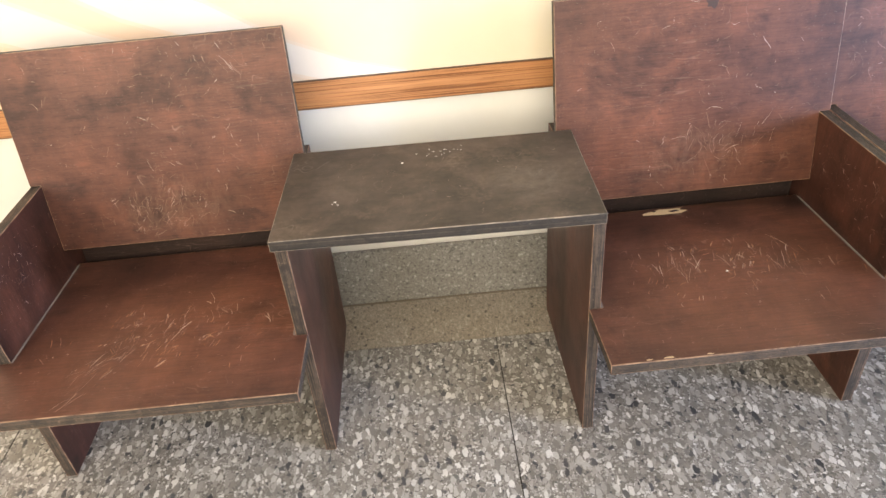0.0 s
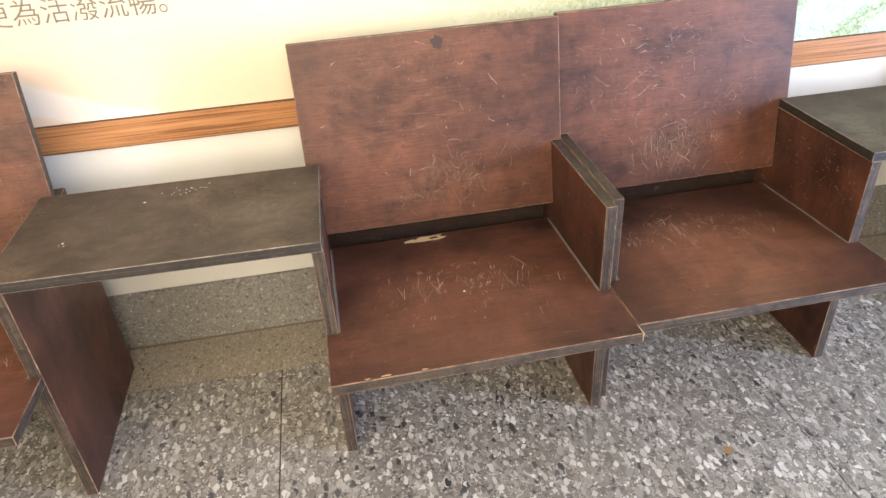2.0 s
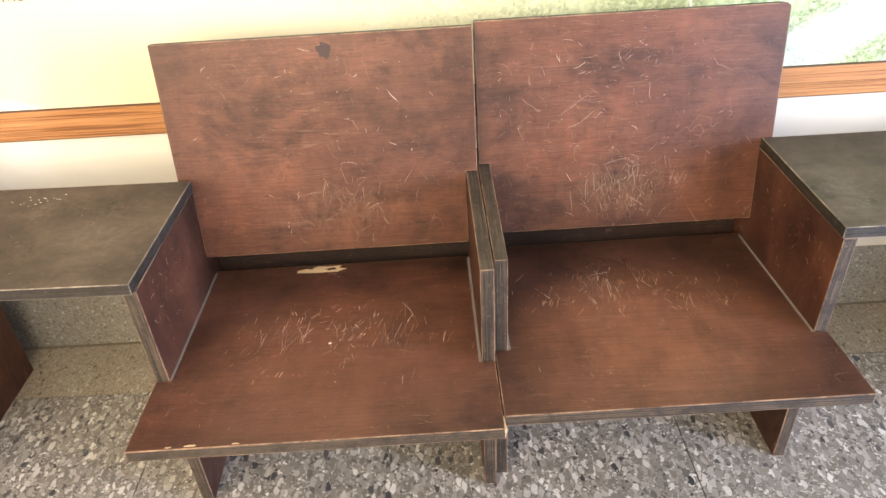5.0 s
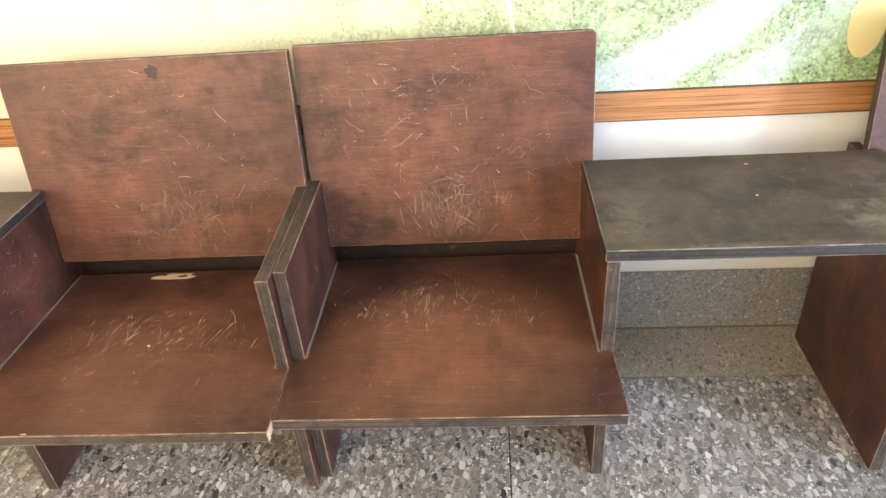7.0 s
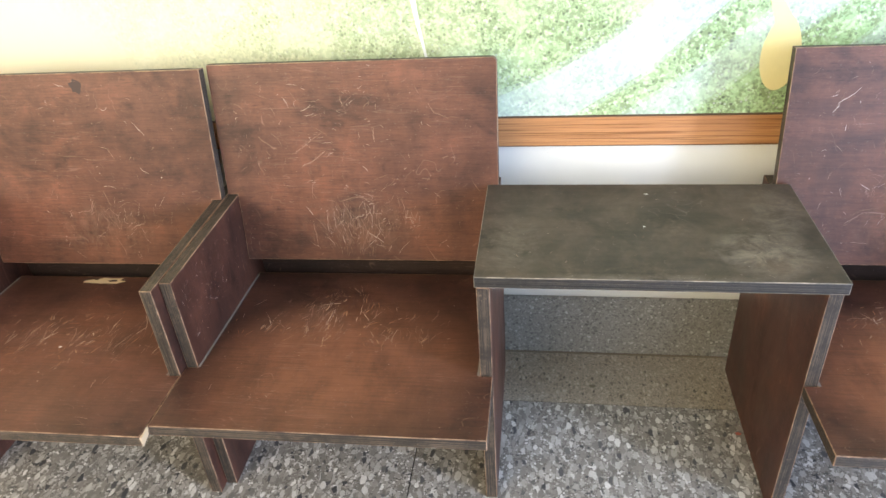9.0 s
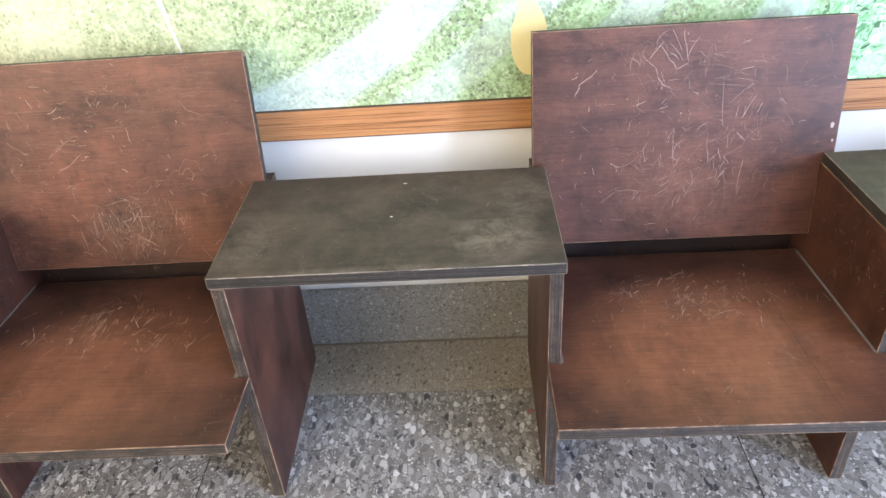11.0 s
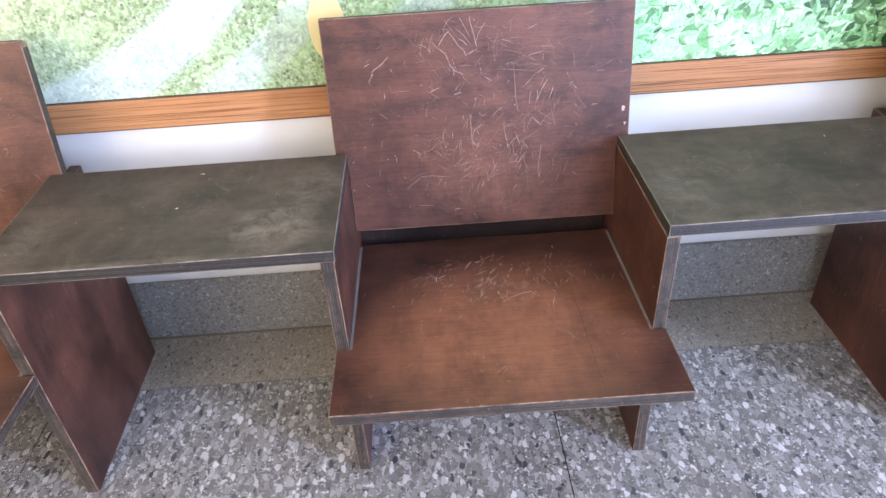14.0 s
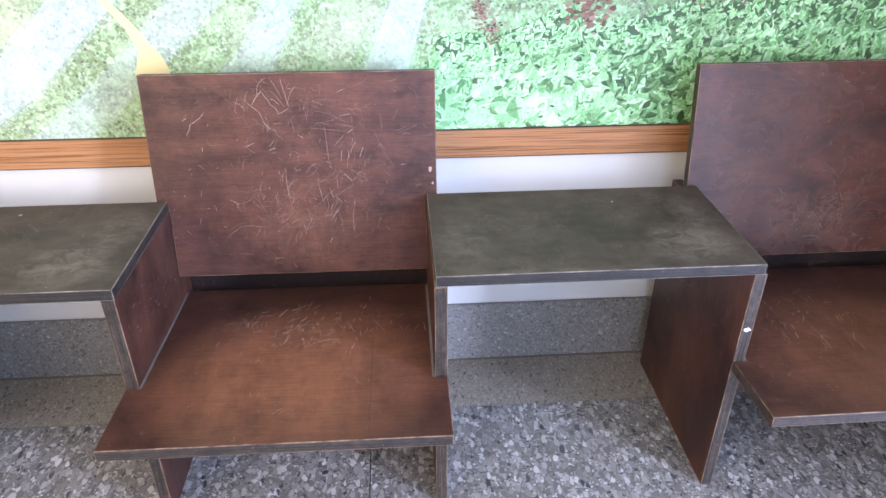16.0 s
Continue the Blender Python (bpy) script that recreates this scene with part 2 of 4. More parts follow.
def table_paint(name, veils=()):
    """Dark paint, mottled; veils: dusty worn patches (u, v, radius u, radius v, amount)."""
    m, n, l, b = material(name)
    vec = coords(n, l, (1, 1, 1), 6.0)
    cloud = tex_noise(n, l, vec, 7, 7, 0.70, 0.3)
    fine = tex_noise(n, l, vec, 90, 4, 0.7)
    streak = tex_noise(n, l, coords(n, l, (0.12, 1, 1), 9.0), 60, 5, 0.7)
    col = ramp(n, l, cloud, [(0.30, (0.038, 0.031, 0.025)), (0.48, (0.064, 0.050, 0.039)), (0.60, (0.090, 0.068, 0.052)), (0.74, (0.122, 0.087, 0.066))])
    col = mixed(n, l, 0.7, col, ramp(n, l, streak, [(0.32, grey(0.84)), (0.5, grey(1.0)), (0.70, grey(1.14))]), "MULTIPLY")
    worn = tex_noise(n, l, coords(n, l, (1, 1, 1), 21.0), 8, 6, 0.7, 0.4)
    scuff = maths(n, l, "MULTIPLY", ramp(n, l, worn, [(0.54, grey(0)), (0.70, grey(1))]), ramp(n, l, fine, [(0.40, grey(0.1)), (0.66, grey(1))]))
    col = mixed(n, l, maths(n, l, "MULTIPLY", scuff, 0.5), col, (0.22, 0.165, 0.12))
    ragged = ramp(n, l, tex_noise(n, l, coords(n, l, (0.7, 1, 1), 47.0), 26, 7, 0.78, 0.5), [(0.40, grey(0)), (0.64, grey(1))])
    for u, v, ru, rv, amount in veils:
        veil = maths(n, l, "MULTIPLY", ellipse(n, l, 0, 1, (u, v), (ru, rv)), ragged)
        col = mixed(n, l, maths(n, l, "MULTIPLY", veil, amount), col, (0.23, 0.185, 0.145))
    where = ramp(n, l, tex_noise(n, l, coords(n, l, (1, 1, 1), 33.0), 7, 3, 0.6), [(0.50, grey(0)), (0.62, grey(1))])
    hair = maths(n, l, "MULTIPLY", contour_lines(n, l, coords(n, l, (1, 1, 1), 27.0), 13, 0.006, 1.0, 1.2), where)
    col = mixed(n, l, maths(n, l, "MULTIPLY", hair, 0.35), col, (0.26, 0.21, 0.17))
    l.new(col, b.inputs["Base Color"])
    l.new(maths(n, l, "ADD", maths(n, l, "MULTIPLY", worn, 0.4), 0.26), b.inputs["Roughness"])
    b.inputs["Specular IOR Level"].default_value = 0.16
    bump(n, l, b, fine, 0.08, 0.0005)
    return m


TABLE = table_paint("dark_olive_table_paint", [(0.20, 0.16, 0.10, 0.10, 0.3)])
TABLE_WORN = table_paint("scuffed_olive_table_paint", [(0.21, 0.10, 0.10, 0.09, 0.8), (0.27, 0.24, 0.06, 0.10, 0.5), (-0.27, 0.12, 0.07, 0.12, 0.4), (0.0, 0.0, 0.3, 0.02, 0.5)])


def island_tones(name, stops, rough=0.7):
    m, n, l, b = material(name)
    g = n.new("ShaderNodeNewGeometry")
    l.new(ramp(n, l, g.outputs["Random Per Island"], stops), b.inputs["Base Color"])
    b.inputs["Roughness"].default_value = rough
    return m


SCRATCH = island_tones("pale_scratch", [(0.0, (0.15, 0.075, 0.048)), (0.45, (0.22, 0.125, 0.085)), (0.8, (0.34, 0.23, 0.17)), (1.0, (0.55, 0.45, 0.38))])
RUB = island_tones("orange_rub", [(0.0, (0.19, 0.085, 0.043)), (0.6, (0.30, 0.155, 0.08)), (1.0, (0.45, 0.28, 0.17))])
BARE = island_tones("bare_splintered_wood", [(0.0, (0.38, 0.25, 0.13)), (1.0, (0.55, 0.40, 0.25))])
SPOT = island_tones("black_spot", [(0.0, (0.045, 0.026, 0.021)), (1.0, (0.055, 0.031, 0.025))])
FLECK = island_tones("white_fleck", [(0.0, (0.45, 0.42, 0.38)), (1.0, (0.75, 0.73, 0.7))])
SCUFF = island_tones("grey_brown_scuff", [(0.0, (0.10, 0.080, 0.064)), (0.6, (0.17, 0.135, 0.11)), (1.0, (0.29, 0.24, 0.20))])
CHIP = island_tones("pinkish_bare_chip", [(0.0, (0.40, 0.28, 0.24)), (1.0, (0.46, 0.33, 0.28))])
DUST = island_tones("grey_dust", [(0.0, (0.17, 0.148, 0.130)), (1.0, (0.22, 0.195, 0.175))], 0.9)


def terrazzo(name, big, small, binder, chips, rough, fill=0.5):
    """Polished terrazzo: large chips, small chips between them, and binder."""
    m, n, l, b = material(name)
    vec = coords(n, l)
    warp = node(n, "TexNoise", Scale=big * 1.3, Detail=2.0)
    l.new(vec, warp.inputs["Vector"])
    off = n.new("ShaderNodeVectorMath")
    off.operation = "MULTIPLY_ADD"
    l.new(warp.outputs["Color"], off.inputs[0])
    off.inputs[1].default_value = (0.6 / big,) * 3
    l.new(vec, off.inputs[2])
    out = off.outputs[0]

    def layer(scale, radius, keep, seed, stretch=(1, 1, 1), turn=0.0):
        mp = n.new("ShaderNodeMapping")
        mp.inputs["Location"].default_value = (seed, seed * 2.3, seed * 0.7)
        mp.inputs["Rotation"].default_value = (0, 0, turn)
        mp.inputs["Scale"].default_value = stretch
        l.new(out, mp.inputs["Vector"])
        v = n.new("ShaderNodeTexVoronoi")
        v.inputs["Scale"].default_value = scale
        l.new(mp.outputs[0], v.inputs["Vector"])
        e = n.new("ShaderNodeTexVoronoi")
        e.feature = "DISTANCE_TO_EDGE"
        e.inputs["Scale"].default_value = scale
        l.new(mp.outputs[0], e.inputs["Vector"])
        sep = n.new("ShaderNodeSeparateColor")
        l.new(v.outputs["Color"], sep.inputs[0])
        inside = maths(n, l, "MULTIPLY", maths(n, l, "GREATER_THAN", e.outputs["Distance"], radius), maths(n, l, "LESS_THAN", v.outputs["Distance"], 0.6))
        mask = maths(n, l, "MULTIPLY", inside, maths(n, l, "LESS_THAN", sep.outputs[1], keep))
        return mask, ramp(n, l, sep.outputs[0], chips)

    m1, c1 = layer(big, 0.07, fill, 0.0, (1, 0.58, 1), 0.5)
    m4, c4 = layer(big * 0.9, 0.07, fill * 0.72, 11.3, (1, 0.55, 1), 2.0)
    m2, c2 = layer(small, 0.06, 0.8, 3.1)
    m3, c3 = layer(small * 2.1, 0.09, 0.75, 7.7)
    grit = tex_noise(n, l, vec, 900, 2)
    stain = tex_noise(n, l, vec, 3.0, 4, 0.6)
    col = mixed(n, l, 0.5, binder, ramp(n, l, grit, [(0.3, grey(0.6)), (0.7, grey(1.2))]), "MULTIPLY")
    col = mixed(n, l, maths(n, l, "MULTIPLY", m3, 0.8), col, c3)
    col = mixed(n, l, m2, col, c2)
    col = mixed(n, l, m1, col, c1)
    col = mixed(n, l, m4, col, c4)
    vein = tex_noise(n, l, vec, 190, 4, 0.65)
    col = mixed(n, l, 0.6, col, ramp(n, l, vein, [(0.3, grey(0.7)), (0.7, grey(1.15))]), "MULTIPLY")
    col = mixed(n, l, 0.8, col, ramp(n, l, stain, [(0.3, (0.86, 0.83, 0.78)), (0.6, grey(1.0))]), "MULTIPLY")
    l.new(col, b.inputs["Base Color"])
    l.new(maths(n, l, "ADD", maths(n, l, "MULTIPLY", stain, 0.25), rough - 0.1), b.inputs["Roughness"])
    bump(n, l, b, grit, 0.05, 0.0003)
    return m


CHIPS = [(0.0, (0.045, 0.046, 0.05)), (0.06, (0.09, 0.09, 0.093)), (0.10, (0.17, 0.16, 0.145)), (0.35, (0.245, 0.228, 0.205)),
         (0.60, (0.33, 0.312, 0.288)), (0.82, (0.44, 0.42, 0.395)), (1.0, (0.68, 0.665, 0.64))]
FINE = [(0.0, (0.09, 0.08, 0.065)), (0.12, (0.22, 0.19, 0.15)), (0.7, (0.36, 0.31, 0.25)), (1.0, (0.50, 0.45, 0.38))]
GREYS = [(0.0, (0.12, 0.113, 0.103)), (0.3, (0.23, 0.217, 0.195)), (0.85, (0.30, 0.283, 0.255)), (1.0, (0.48, 0.46, 0.43))]
FLOOR = terrazzo("coarse_chip_terrazzo", 82, 130, (0.165, 0.150, 0.133), CHIPS, 0.36, 0.62)
BORDER = terrazzo("fine_tan_terrazzo", 150, 260, (0.36, 0.31, 0.245), FINE, 0.45, 0.3)
SKIRT = terrazzo("grey_speckled_terrazzo", 130, 240, (0.265, 0.25, 0.225), GREYS, 0.42, 0.4)


def joint_material():
    m, n, l, b = material("dark_joint_filler")
    l.new(ramp(n, l, tex_noise(n, l, coords(n, l), 80, 3), [(0.3, (0.03, 0.027, 0.024)), (0.7, (0.075, 0.065, 0.055))]), b.inputs["Base Color"])
    b.inputs["Roughness"].default_value = 0.8
    return m


JOINT = joint_material()


def plaster(name, colour, rough=0.6):
    m, n, l, b = material(name)
    f = tex_noise(n, l, coords(n, l), 2.5, 5, 0.65)
    g = tex_noise(n, l, coords(n, l), 120, 3)
    col = mixed(n, l, 0.6, colour, ramp(n, l, f, [(0.3, grey(0.9)), (0.65, grey(1.03))]), "MULTIPLY")
    speck = tex_noise(n, l, coords(n, l), 75, 2)
    col = mixed(n, l, maths(n, l, "MULTIPLY", ramp(n, l, speck, [(0.76, grey(0)), (0.82, grey(1))]), 0.4), col, (0.35, 0.28, 0.2))
    l.new(col, b.inputs["Base Color"])
    b.inputs["Roughness"].default_value = rough
    bump(n, l, b, g, 0.12, 0.001)
    return m


WALL = plaster("cream_white_wall_paint", (0.72, 0.695, 0.63))
CEILING = plaster("white_ceiling_paint", (0.8, 0.79, 0.76))
# for walls out of view: dark, to cut the light bounced onto the chairs
FARWALL = plaster("low_bounce_brown_wall", (0.30, 0.26, 0.21))


def oak_strip():
    m, n, l, b = material("orange_oak_laminate")
    a = tex_noise(n, l, coords(n, l, (0.008, 1, 1)), 330, 3, 0.55, 0.12)
    fine = tex_noise(n, l, coords(n, l, (0.01, 1, 1)), 800, 2, 0.5)
    c = tex_noise(n, l, coords(n, l, (0.02, 1, 1)), 60, 3, 0.5, 0.1)
    col = ramp(n, l, c, [(0.3, (0.43, 0.185, 0.072)), (0.7, (0.53, 0.25, 0.105))])
    col = mixed(n, l, 0.9, col, ramp(n, l, a, [(0.39, (0.42, 0.33, 0.28)), (0.46, grey(1.0))]), "MULTIPLY")
    col = mixed(n, l, 0.6, col, ramp(n, l, fine, [(0.36, grey(0.6)), (0.5, grey(1.0)), (0.66, grey(1.12))]), "MULTIPLY")
    l.new(col, b.inputs["Base Color"])
    b.inputs["Roughness"].default_value = 0.4
    return m


OAK = oak_strip()


def mural_print(name, white):
    """The printed photograph: peach and cream, turning to sunlit, speckled ground cover along the wall. white: how far a pale band is laid over it."""
    m, n, l, b = material(name)
    sep = n.new("ShaderNodeSeparateXYZ")
    vec = coords(n, l)
    l.new(vec, sep.inputs[0])
    x, z = sep.outputs[0], sep.outputs[2]
    soft = tex_noise(n, l, vec, 3.2, 4, 0.6)
    drift = maths(n, l, "ADD", x, maths(n, l, "MULTIPLY", maths(n, l, "SUBTRACT", soft, 0.5), 0.7))
    drift = maths(n, l, "ADD", drift, maths(n, l, "MULTIPLY", maths(n, l, "SUBTRACT", z, 0.9), 0.5))
    t = maths(n, l, "DIVIDE", maths(n, l, "ADD", drift, 2.2), 5.4, True)
    base = ramp(n, l, t, [(0.0, (0.72, 0.52, 0.37)), (0.17, (0.74, 0.57, 0.41)), (0.27, (0.76, 0.66, 0.49)), (0.36, (0.73, 0.70, 0.48)),
                          (0.45, (0.60, 0.64, 0.40)), (0.56, (0.47, 0.60, 0.33)), (0.70, (0.38, 0.57, 0.29)), (0.85, (0.29, 0.53, 0.25)), (1.0, (0.16, 0.40, 0.15))])
    amount = ramp(n, l, t, [(0.34, grey(0)), (0.43, grey(0.34)), (0.56, grey(0.75)), (0.7, grey(0.9)), (1.0, grey(1.0))])
    warp = node(n, "TexNoise", Scale=40.0, Detail=2.0)
    l.new(vec, warp.inputs["Vector"])
    off = n.new("ShaderNodeVectorMath")
    off.operation = "MULTIPLY_ADD"
    l.new(warp.outputs["Color"], off.inputs[0])
    off.inputs[1].default_value = (0.016,) * 3
    l.new(vec, off.inputs[2])
    v = n.new("ShaderNodeTexVoronoi")
    v.inputs["Scale"].default_value = 105
    l.new(off.outputs[0], v.inputs["Vector"])
    e = n.new("ShaderNodeTexVoronoi")
    e.feature = "DISTANCE_TO_EDGE"
    e.inputs["Scale"].default_value = 105
    l.new(off.outputs[0], e.inputs["Vector"])
    cell = n.new("ShaderNodeSeparateColor")
    l.new(v.outputs["Color"], cell.inputs[0])
    leafy = ramp(n, l, cell.outputs[0], [(0.0, (0.72, 0.76, 0.66)), (0.4, (0.95, 1.0, 0.95)), (0.75, (1.10, 1.08, 1.08)), (1.0, (1.42, 1.30, 1.5))])
    col = mixed(n, l, amount, base, mixed(n, l, 1.0, base, leafy, "MULTIPLY"))
    shade = tex_noise(n, l, vec, 13, 4, 0.65)
    speck = tex_noise(n, l, off.outputs[0], 95, 3, 0.6)
    gap = maths(n, l, "MULTIPLY", ramp(n, l, speck, [(0.46, grey(0)), (0.56, grey(1))]), ramp(n, l, shade, [(0.30, grey(0)), (0.52, grey(1))]))
    vein = maths(n, l, "MULTIPLY", ramp(n, l, e.outputs["Distance"], [(0.05, grey(1)), (0.15, grey(0))]), ramp(n, l, shade, [(0.42, grey(0.0)), (0.62, grey(0.85))]))
    gap = maths(n, l, "MAXIMUM", gap, vein)
    gap = maths(n, l, "MULTIPLY", gap, maths(n, l, "MULTIPLY", amount, 0.95))
    col = mixed(n, l, gap, col, (0.15, 0.19, 0.085))
    d = n.new("ShaderNodeTexVoronoi")
    d.inputs["Scale"].default_value = 100
    l.new(vec, d.inputs["Vector"])
    pick = n.new("ShaderNodeSeparateColor")
    l.new(d.outputs["Color"], pick.inputs[0])
    dots = maths(n, l, "MULTIPLY", ramp(n, l, d.outputs["Distance"], [(0.24, grey(1)), (0.42, grey(0))]), maths(n, l, "GREATER_THAN", pick.outputs[0], 0.48))
    dots = maths(n, l, "MULTIPLY", dots, maths(n, l, "MULTIPLY", amount, ramp(n, l, shade, [(0.34, grey(0.15)), (0.54, grey(1.0))])))
    col = mixed(n, l, dots, col, (0.085, 0.10, 0.06))
    pale = maths(n, l, "MULTIPLY", ramp(n, l, d.outputs["Distance"], [(0.20, grey(1)), (0.40, grey(0))]), maths(n, l, "LESS_THAN", pick.outputs[1], 0.22))
    col = mixed(n, l, maths(n, l, "MULTIPLY", pale, maths(n, l, "MULTIPLY", amount, 0.6)), col, (0.74, 0.80, 0.70))
    lit = tex_noise(n, l, vec, 5.5, 3, 0.5)
    col = mixed(n, l, maths(n, l, "MULTIPLY", ramp(n, l, lit, [(0.5, grey(0)), (0.72, grey(0.35))]), amount), col, (0.70, 0.72, 0.52))
    if white:
        col = mixed(n, l, white, col, (0.72, 0.81, 0.83))
    l.new(col, b.inputs["Base Color"])
    b.inputs["Roughness"].default_value = 0.45
    return m


MURAL = mural_print("printed_mural", 0.0)
MURAL_HALO = mural_print("printed_band_edge", 0.12)
MURAL_BAND = mural_print("printed_pale_band", 0.24)
MURAL_GLOW = mural_print("printed_white_band", 0.36)


def plain(name, colour, rough=0.5):
    m, n, l, b = material(name)
    f = tex_noise(n, l, coords(n, l), 12, 4, 0.6)
    l.new(mixed(n, l, 0.5, colour, ramp(n, l, f, [(0.3, grey(0.88)), (0.7, grey(1.08))]), "MULTIPLY"), b.inputs["Base Color"])
    b.inputs["Roughness"].default_value = rough
    return m


YELLOW = plain("printed_yellow", (0.78, 0.66, 0.32))
INK = plain("printed_dark_text", (0.19, 0.16, 0.14))
INK_FAINT = plain("printed_faint_text", (0.40, 0.36, 0.29))
CYAN = plain("printed_cyan", (0.03, 0.62, 0.72))
SOIL = island_tones("printed_red_soil", [(0.0, (0.10, 0.06, 0.04)), (0.5, (0.24, 0.14, 0.09)), (1.0, (0.42, 0.26, 0.19))])


def leaf_print(name, stops):
    m = island_tones(name, stops, 0.45)
    n, l = m.node_tree.nodes, m.node_tree.links
    b = n["Principled BSDF"]
    tone = ramp(n, l, tex_noise(n, l, coords(n, l), 8, 4, 0.6), [(0.32, (0.66, 0.70, 0.62)), (0.5, grey(1.0)), (0.68, (1.30, 1.22, 1.30))])
    spots = ramp(n, l, tex_noise(n, l, coords(n, l), 160, 4, 0.65), [(0.3, grey(0.55)), (0.5, grey(1.0)), (0.7, grey(1.3))])
    tone = mixed(n, l, 0.85, tone, spots, "MULTIPLY")
    l.new(mixed(n, l, 0.9, b.inputs["Base Color"].links[0].from_socket, tone, "MULTIPLY"), b.inputs["Base Color"])
    return m


LEAVES = leaf_print("printed_leaves", [(0.0, (0.11, 0.30, 0.10)), (0.2, (0.21, 0.52, 0.19)), (0.5, (0.35, 0.70, 0.31)), (0.8, (0.45, 0.76, 0.38)), (1.0, (0.62, 0.84, 0.55))])
LEAVES_DEEP = leaf_print("printed_shaded_leaves", [(0.0, (0.03, 0.08, 0.025)), (0.5, (0.10, 0.24, 0.075)), (1.0, (0.22, 0.42, 0.17))])
DEEP = plain("printed_deep_green", (0.06, 0.13, 0.05))


# ---- mesh helpers ----
def mesh_of(name, bm, mats):
    data = bpy.data.meshes.new(name)
    bm.to_mesh(data)
    bm.free()
    for m in mats if isinstance(mats, (list, tuple)) else (mats,):
        data.materials.append(m)
    return data


def part(name, bm, mats, parent=None, label="", kind=""):
    ob = new(name, mesh_of(name, bm, mats))
    ob.parent = parent
    return tagged(ob, label, kind=kind)


def box(bm, x0, x1, y0, y1, z0, z1):
    m = Matrix.LocRotScale(((x0 + x1) / 2, (y0 + y1) / 2, (z0 + z1) / 2), None, (x1 - x0, y1 - y0, z1 - z0))
    return bmesh.ops.create_cube(bm, size=1, matrix=m)


def board(outline, thick, m, rim=0.0015, seed=0):
    """A board cut to an outline, thick downwards from its face, with slightly worn rims. Slots: face, edge, rim."""
    bm = bmesh.new()
    rnd = random.Random(seed)
    top = [bm.verts.new((u, v, 0)) for u, v in outline]
    low = [bm.verts.new((u, v, -thick)) for u, v in outline]
    bm.faces.new(top)
    bm.faces.new(low[::-1])
    n = len(outline)
    for i in range(n):
        f = bm.faces.new((top[i], low[i], low[(i + 1) % n], top[(i + 1) % n]))
        f.material_index = 1
    bmesh.ops.recalc_face_normals(bm, faces=bm.faces)
    bmesh.ops.bevel(bm, geom=list(bm.edges), offset=rim, segments=2, profile=0.6, affect="EDGES", material=2)
    lam = bm.verts.layers.float.new("lam")
    for v in bm.verts:
        v[lam] = v.co.z
    for v in bm.verts:
        v.co = m @ v.co
    return bm


def stroke(bm, points, width, lift=0.0):
    """A thin ribbon along points of a plane, tapering at both ends."""
    rows, n = [], len(points)
    for i, p in enumerate(points):
        q = points[min(i + 1, n - 1)] - points[max(i - 1, 0)]
        side = Vector((-q.y, q.x, 0)).normalized() * width * 0.5 * (0.25 if i in (0, n - 1) else 1.0)
        rows.append((bm.verts.new((p.x + side.x, p.y + side.y, lift)), bm.verts.new((p.x - side.x, p.y - side.y, lift))))
    for (a, b), (c, d) in zip(rows, rows[1:]):
        bm.faces.new((a, b, d, c))


def scratches(m, clusters, seed, inside, lines=(), curl=0.13):
    """Scratches in clusters (u, v, spread u, spread v, count, angle, angle spread, length, width) on the face of a board."""
    rnd = random.Random(seed)
    bm = bmesh.new()
    for cu, cv, su, sv, count, ang, spread, length, width in clusters:
        for _ in range(int(count * 2.8)):
            p = Vector((cu + rnd.gauss(0, su), cv + rnd.gauss(0, sv), 0))
            a = radians(ang + rnd.gauss(0, spread))
            ln = length * rnd.uniform(0.2, 1.1)
            bend = rnd.gauss(0, curl)
            pts = []
            for i in range(rnd.choice((4, 5, 6))):
                pts.append(p.copy())
                a += bend + rnd.gauss(0, curl * 0.7)
                p = p + Vector((math.cos(a), math.sin(a), 0)) * ln / 5
            if all(inside(q.x, q.y) for q in pts):
                stroke(bm, pts, width * rnd.choice((0.3, 0.38, 0.46, 0.6)), rnd.uniform(0.0001, 0.0003))
    for line in lines:
        pts = []
        for (ax, ay), (bx, by) in zip(line, line[1:]):
            for k in range(3):
                pts.append(Vector((ax + (bx - ax) * k / 3 + rnd.gauss(0, 0.0014), ay + (by - ay) * k / 3 + rnd.gauss(0, 0.0014), 0)))
        pts.append(Vector((*line[-1], 0)))
        stroke(bm, pts, rnd.uniform(0.0005, 0.0009), 0.0004)
    for v in bm.verts:
        v.co = m @ v.co
    return bm


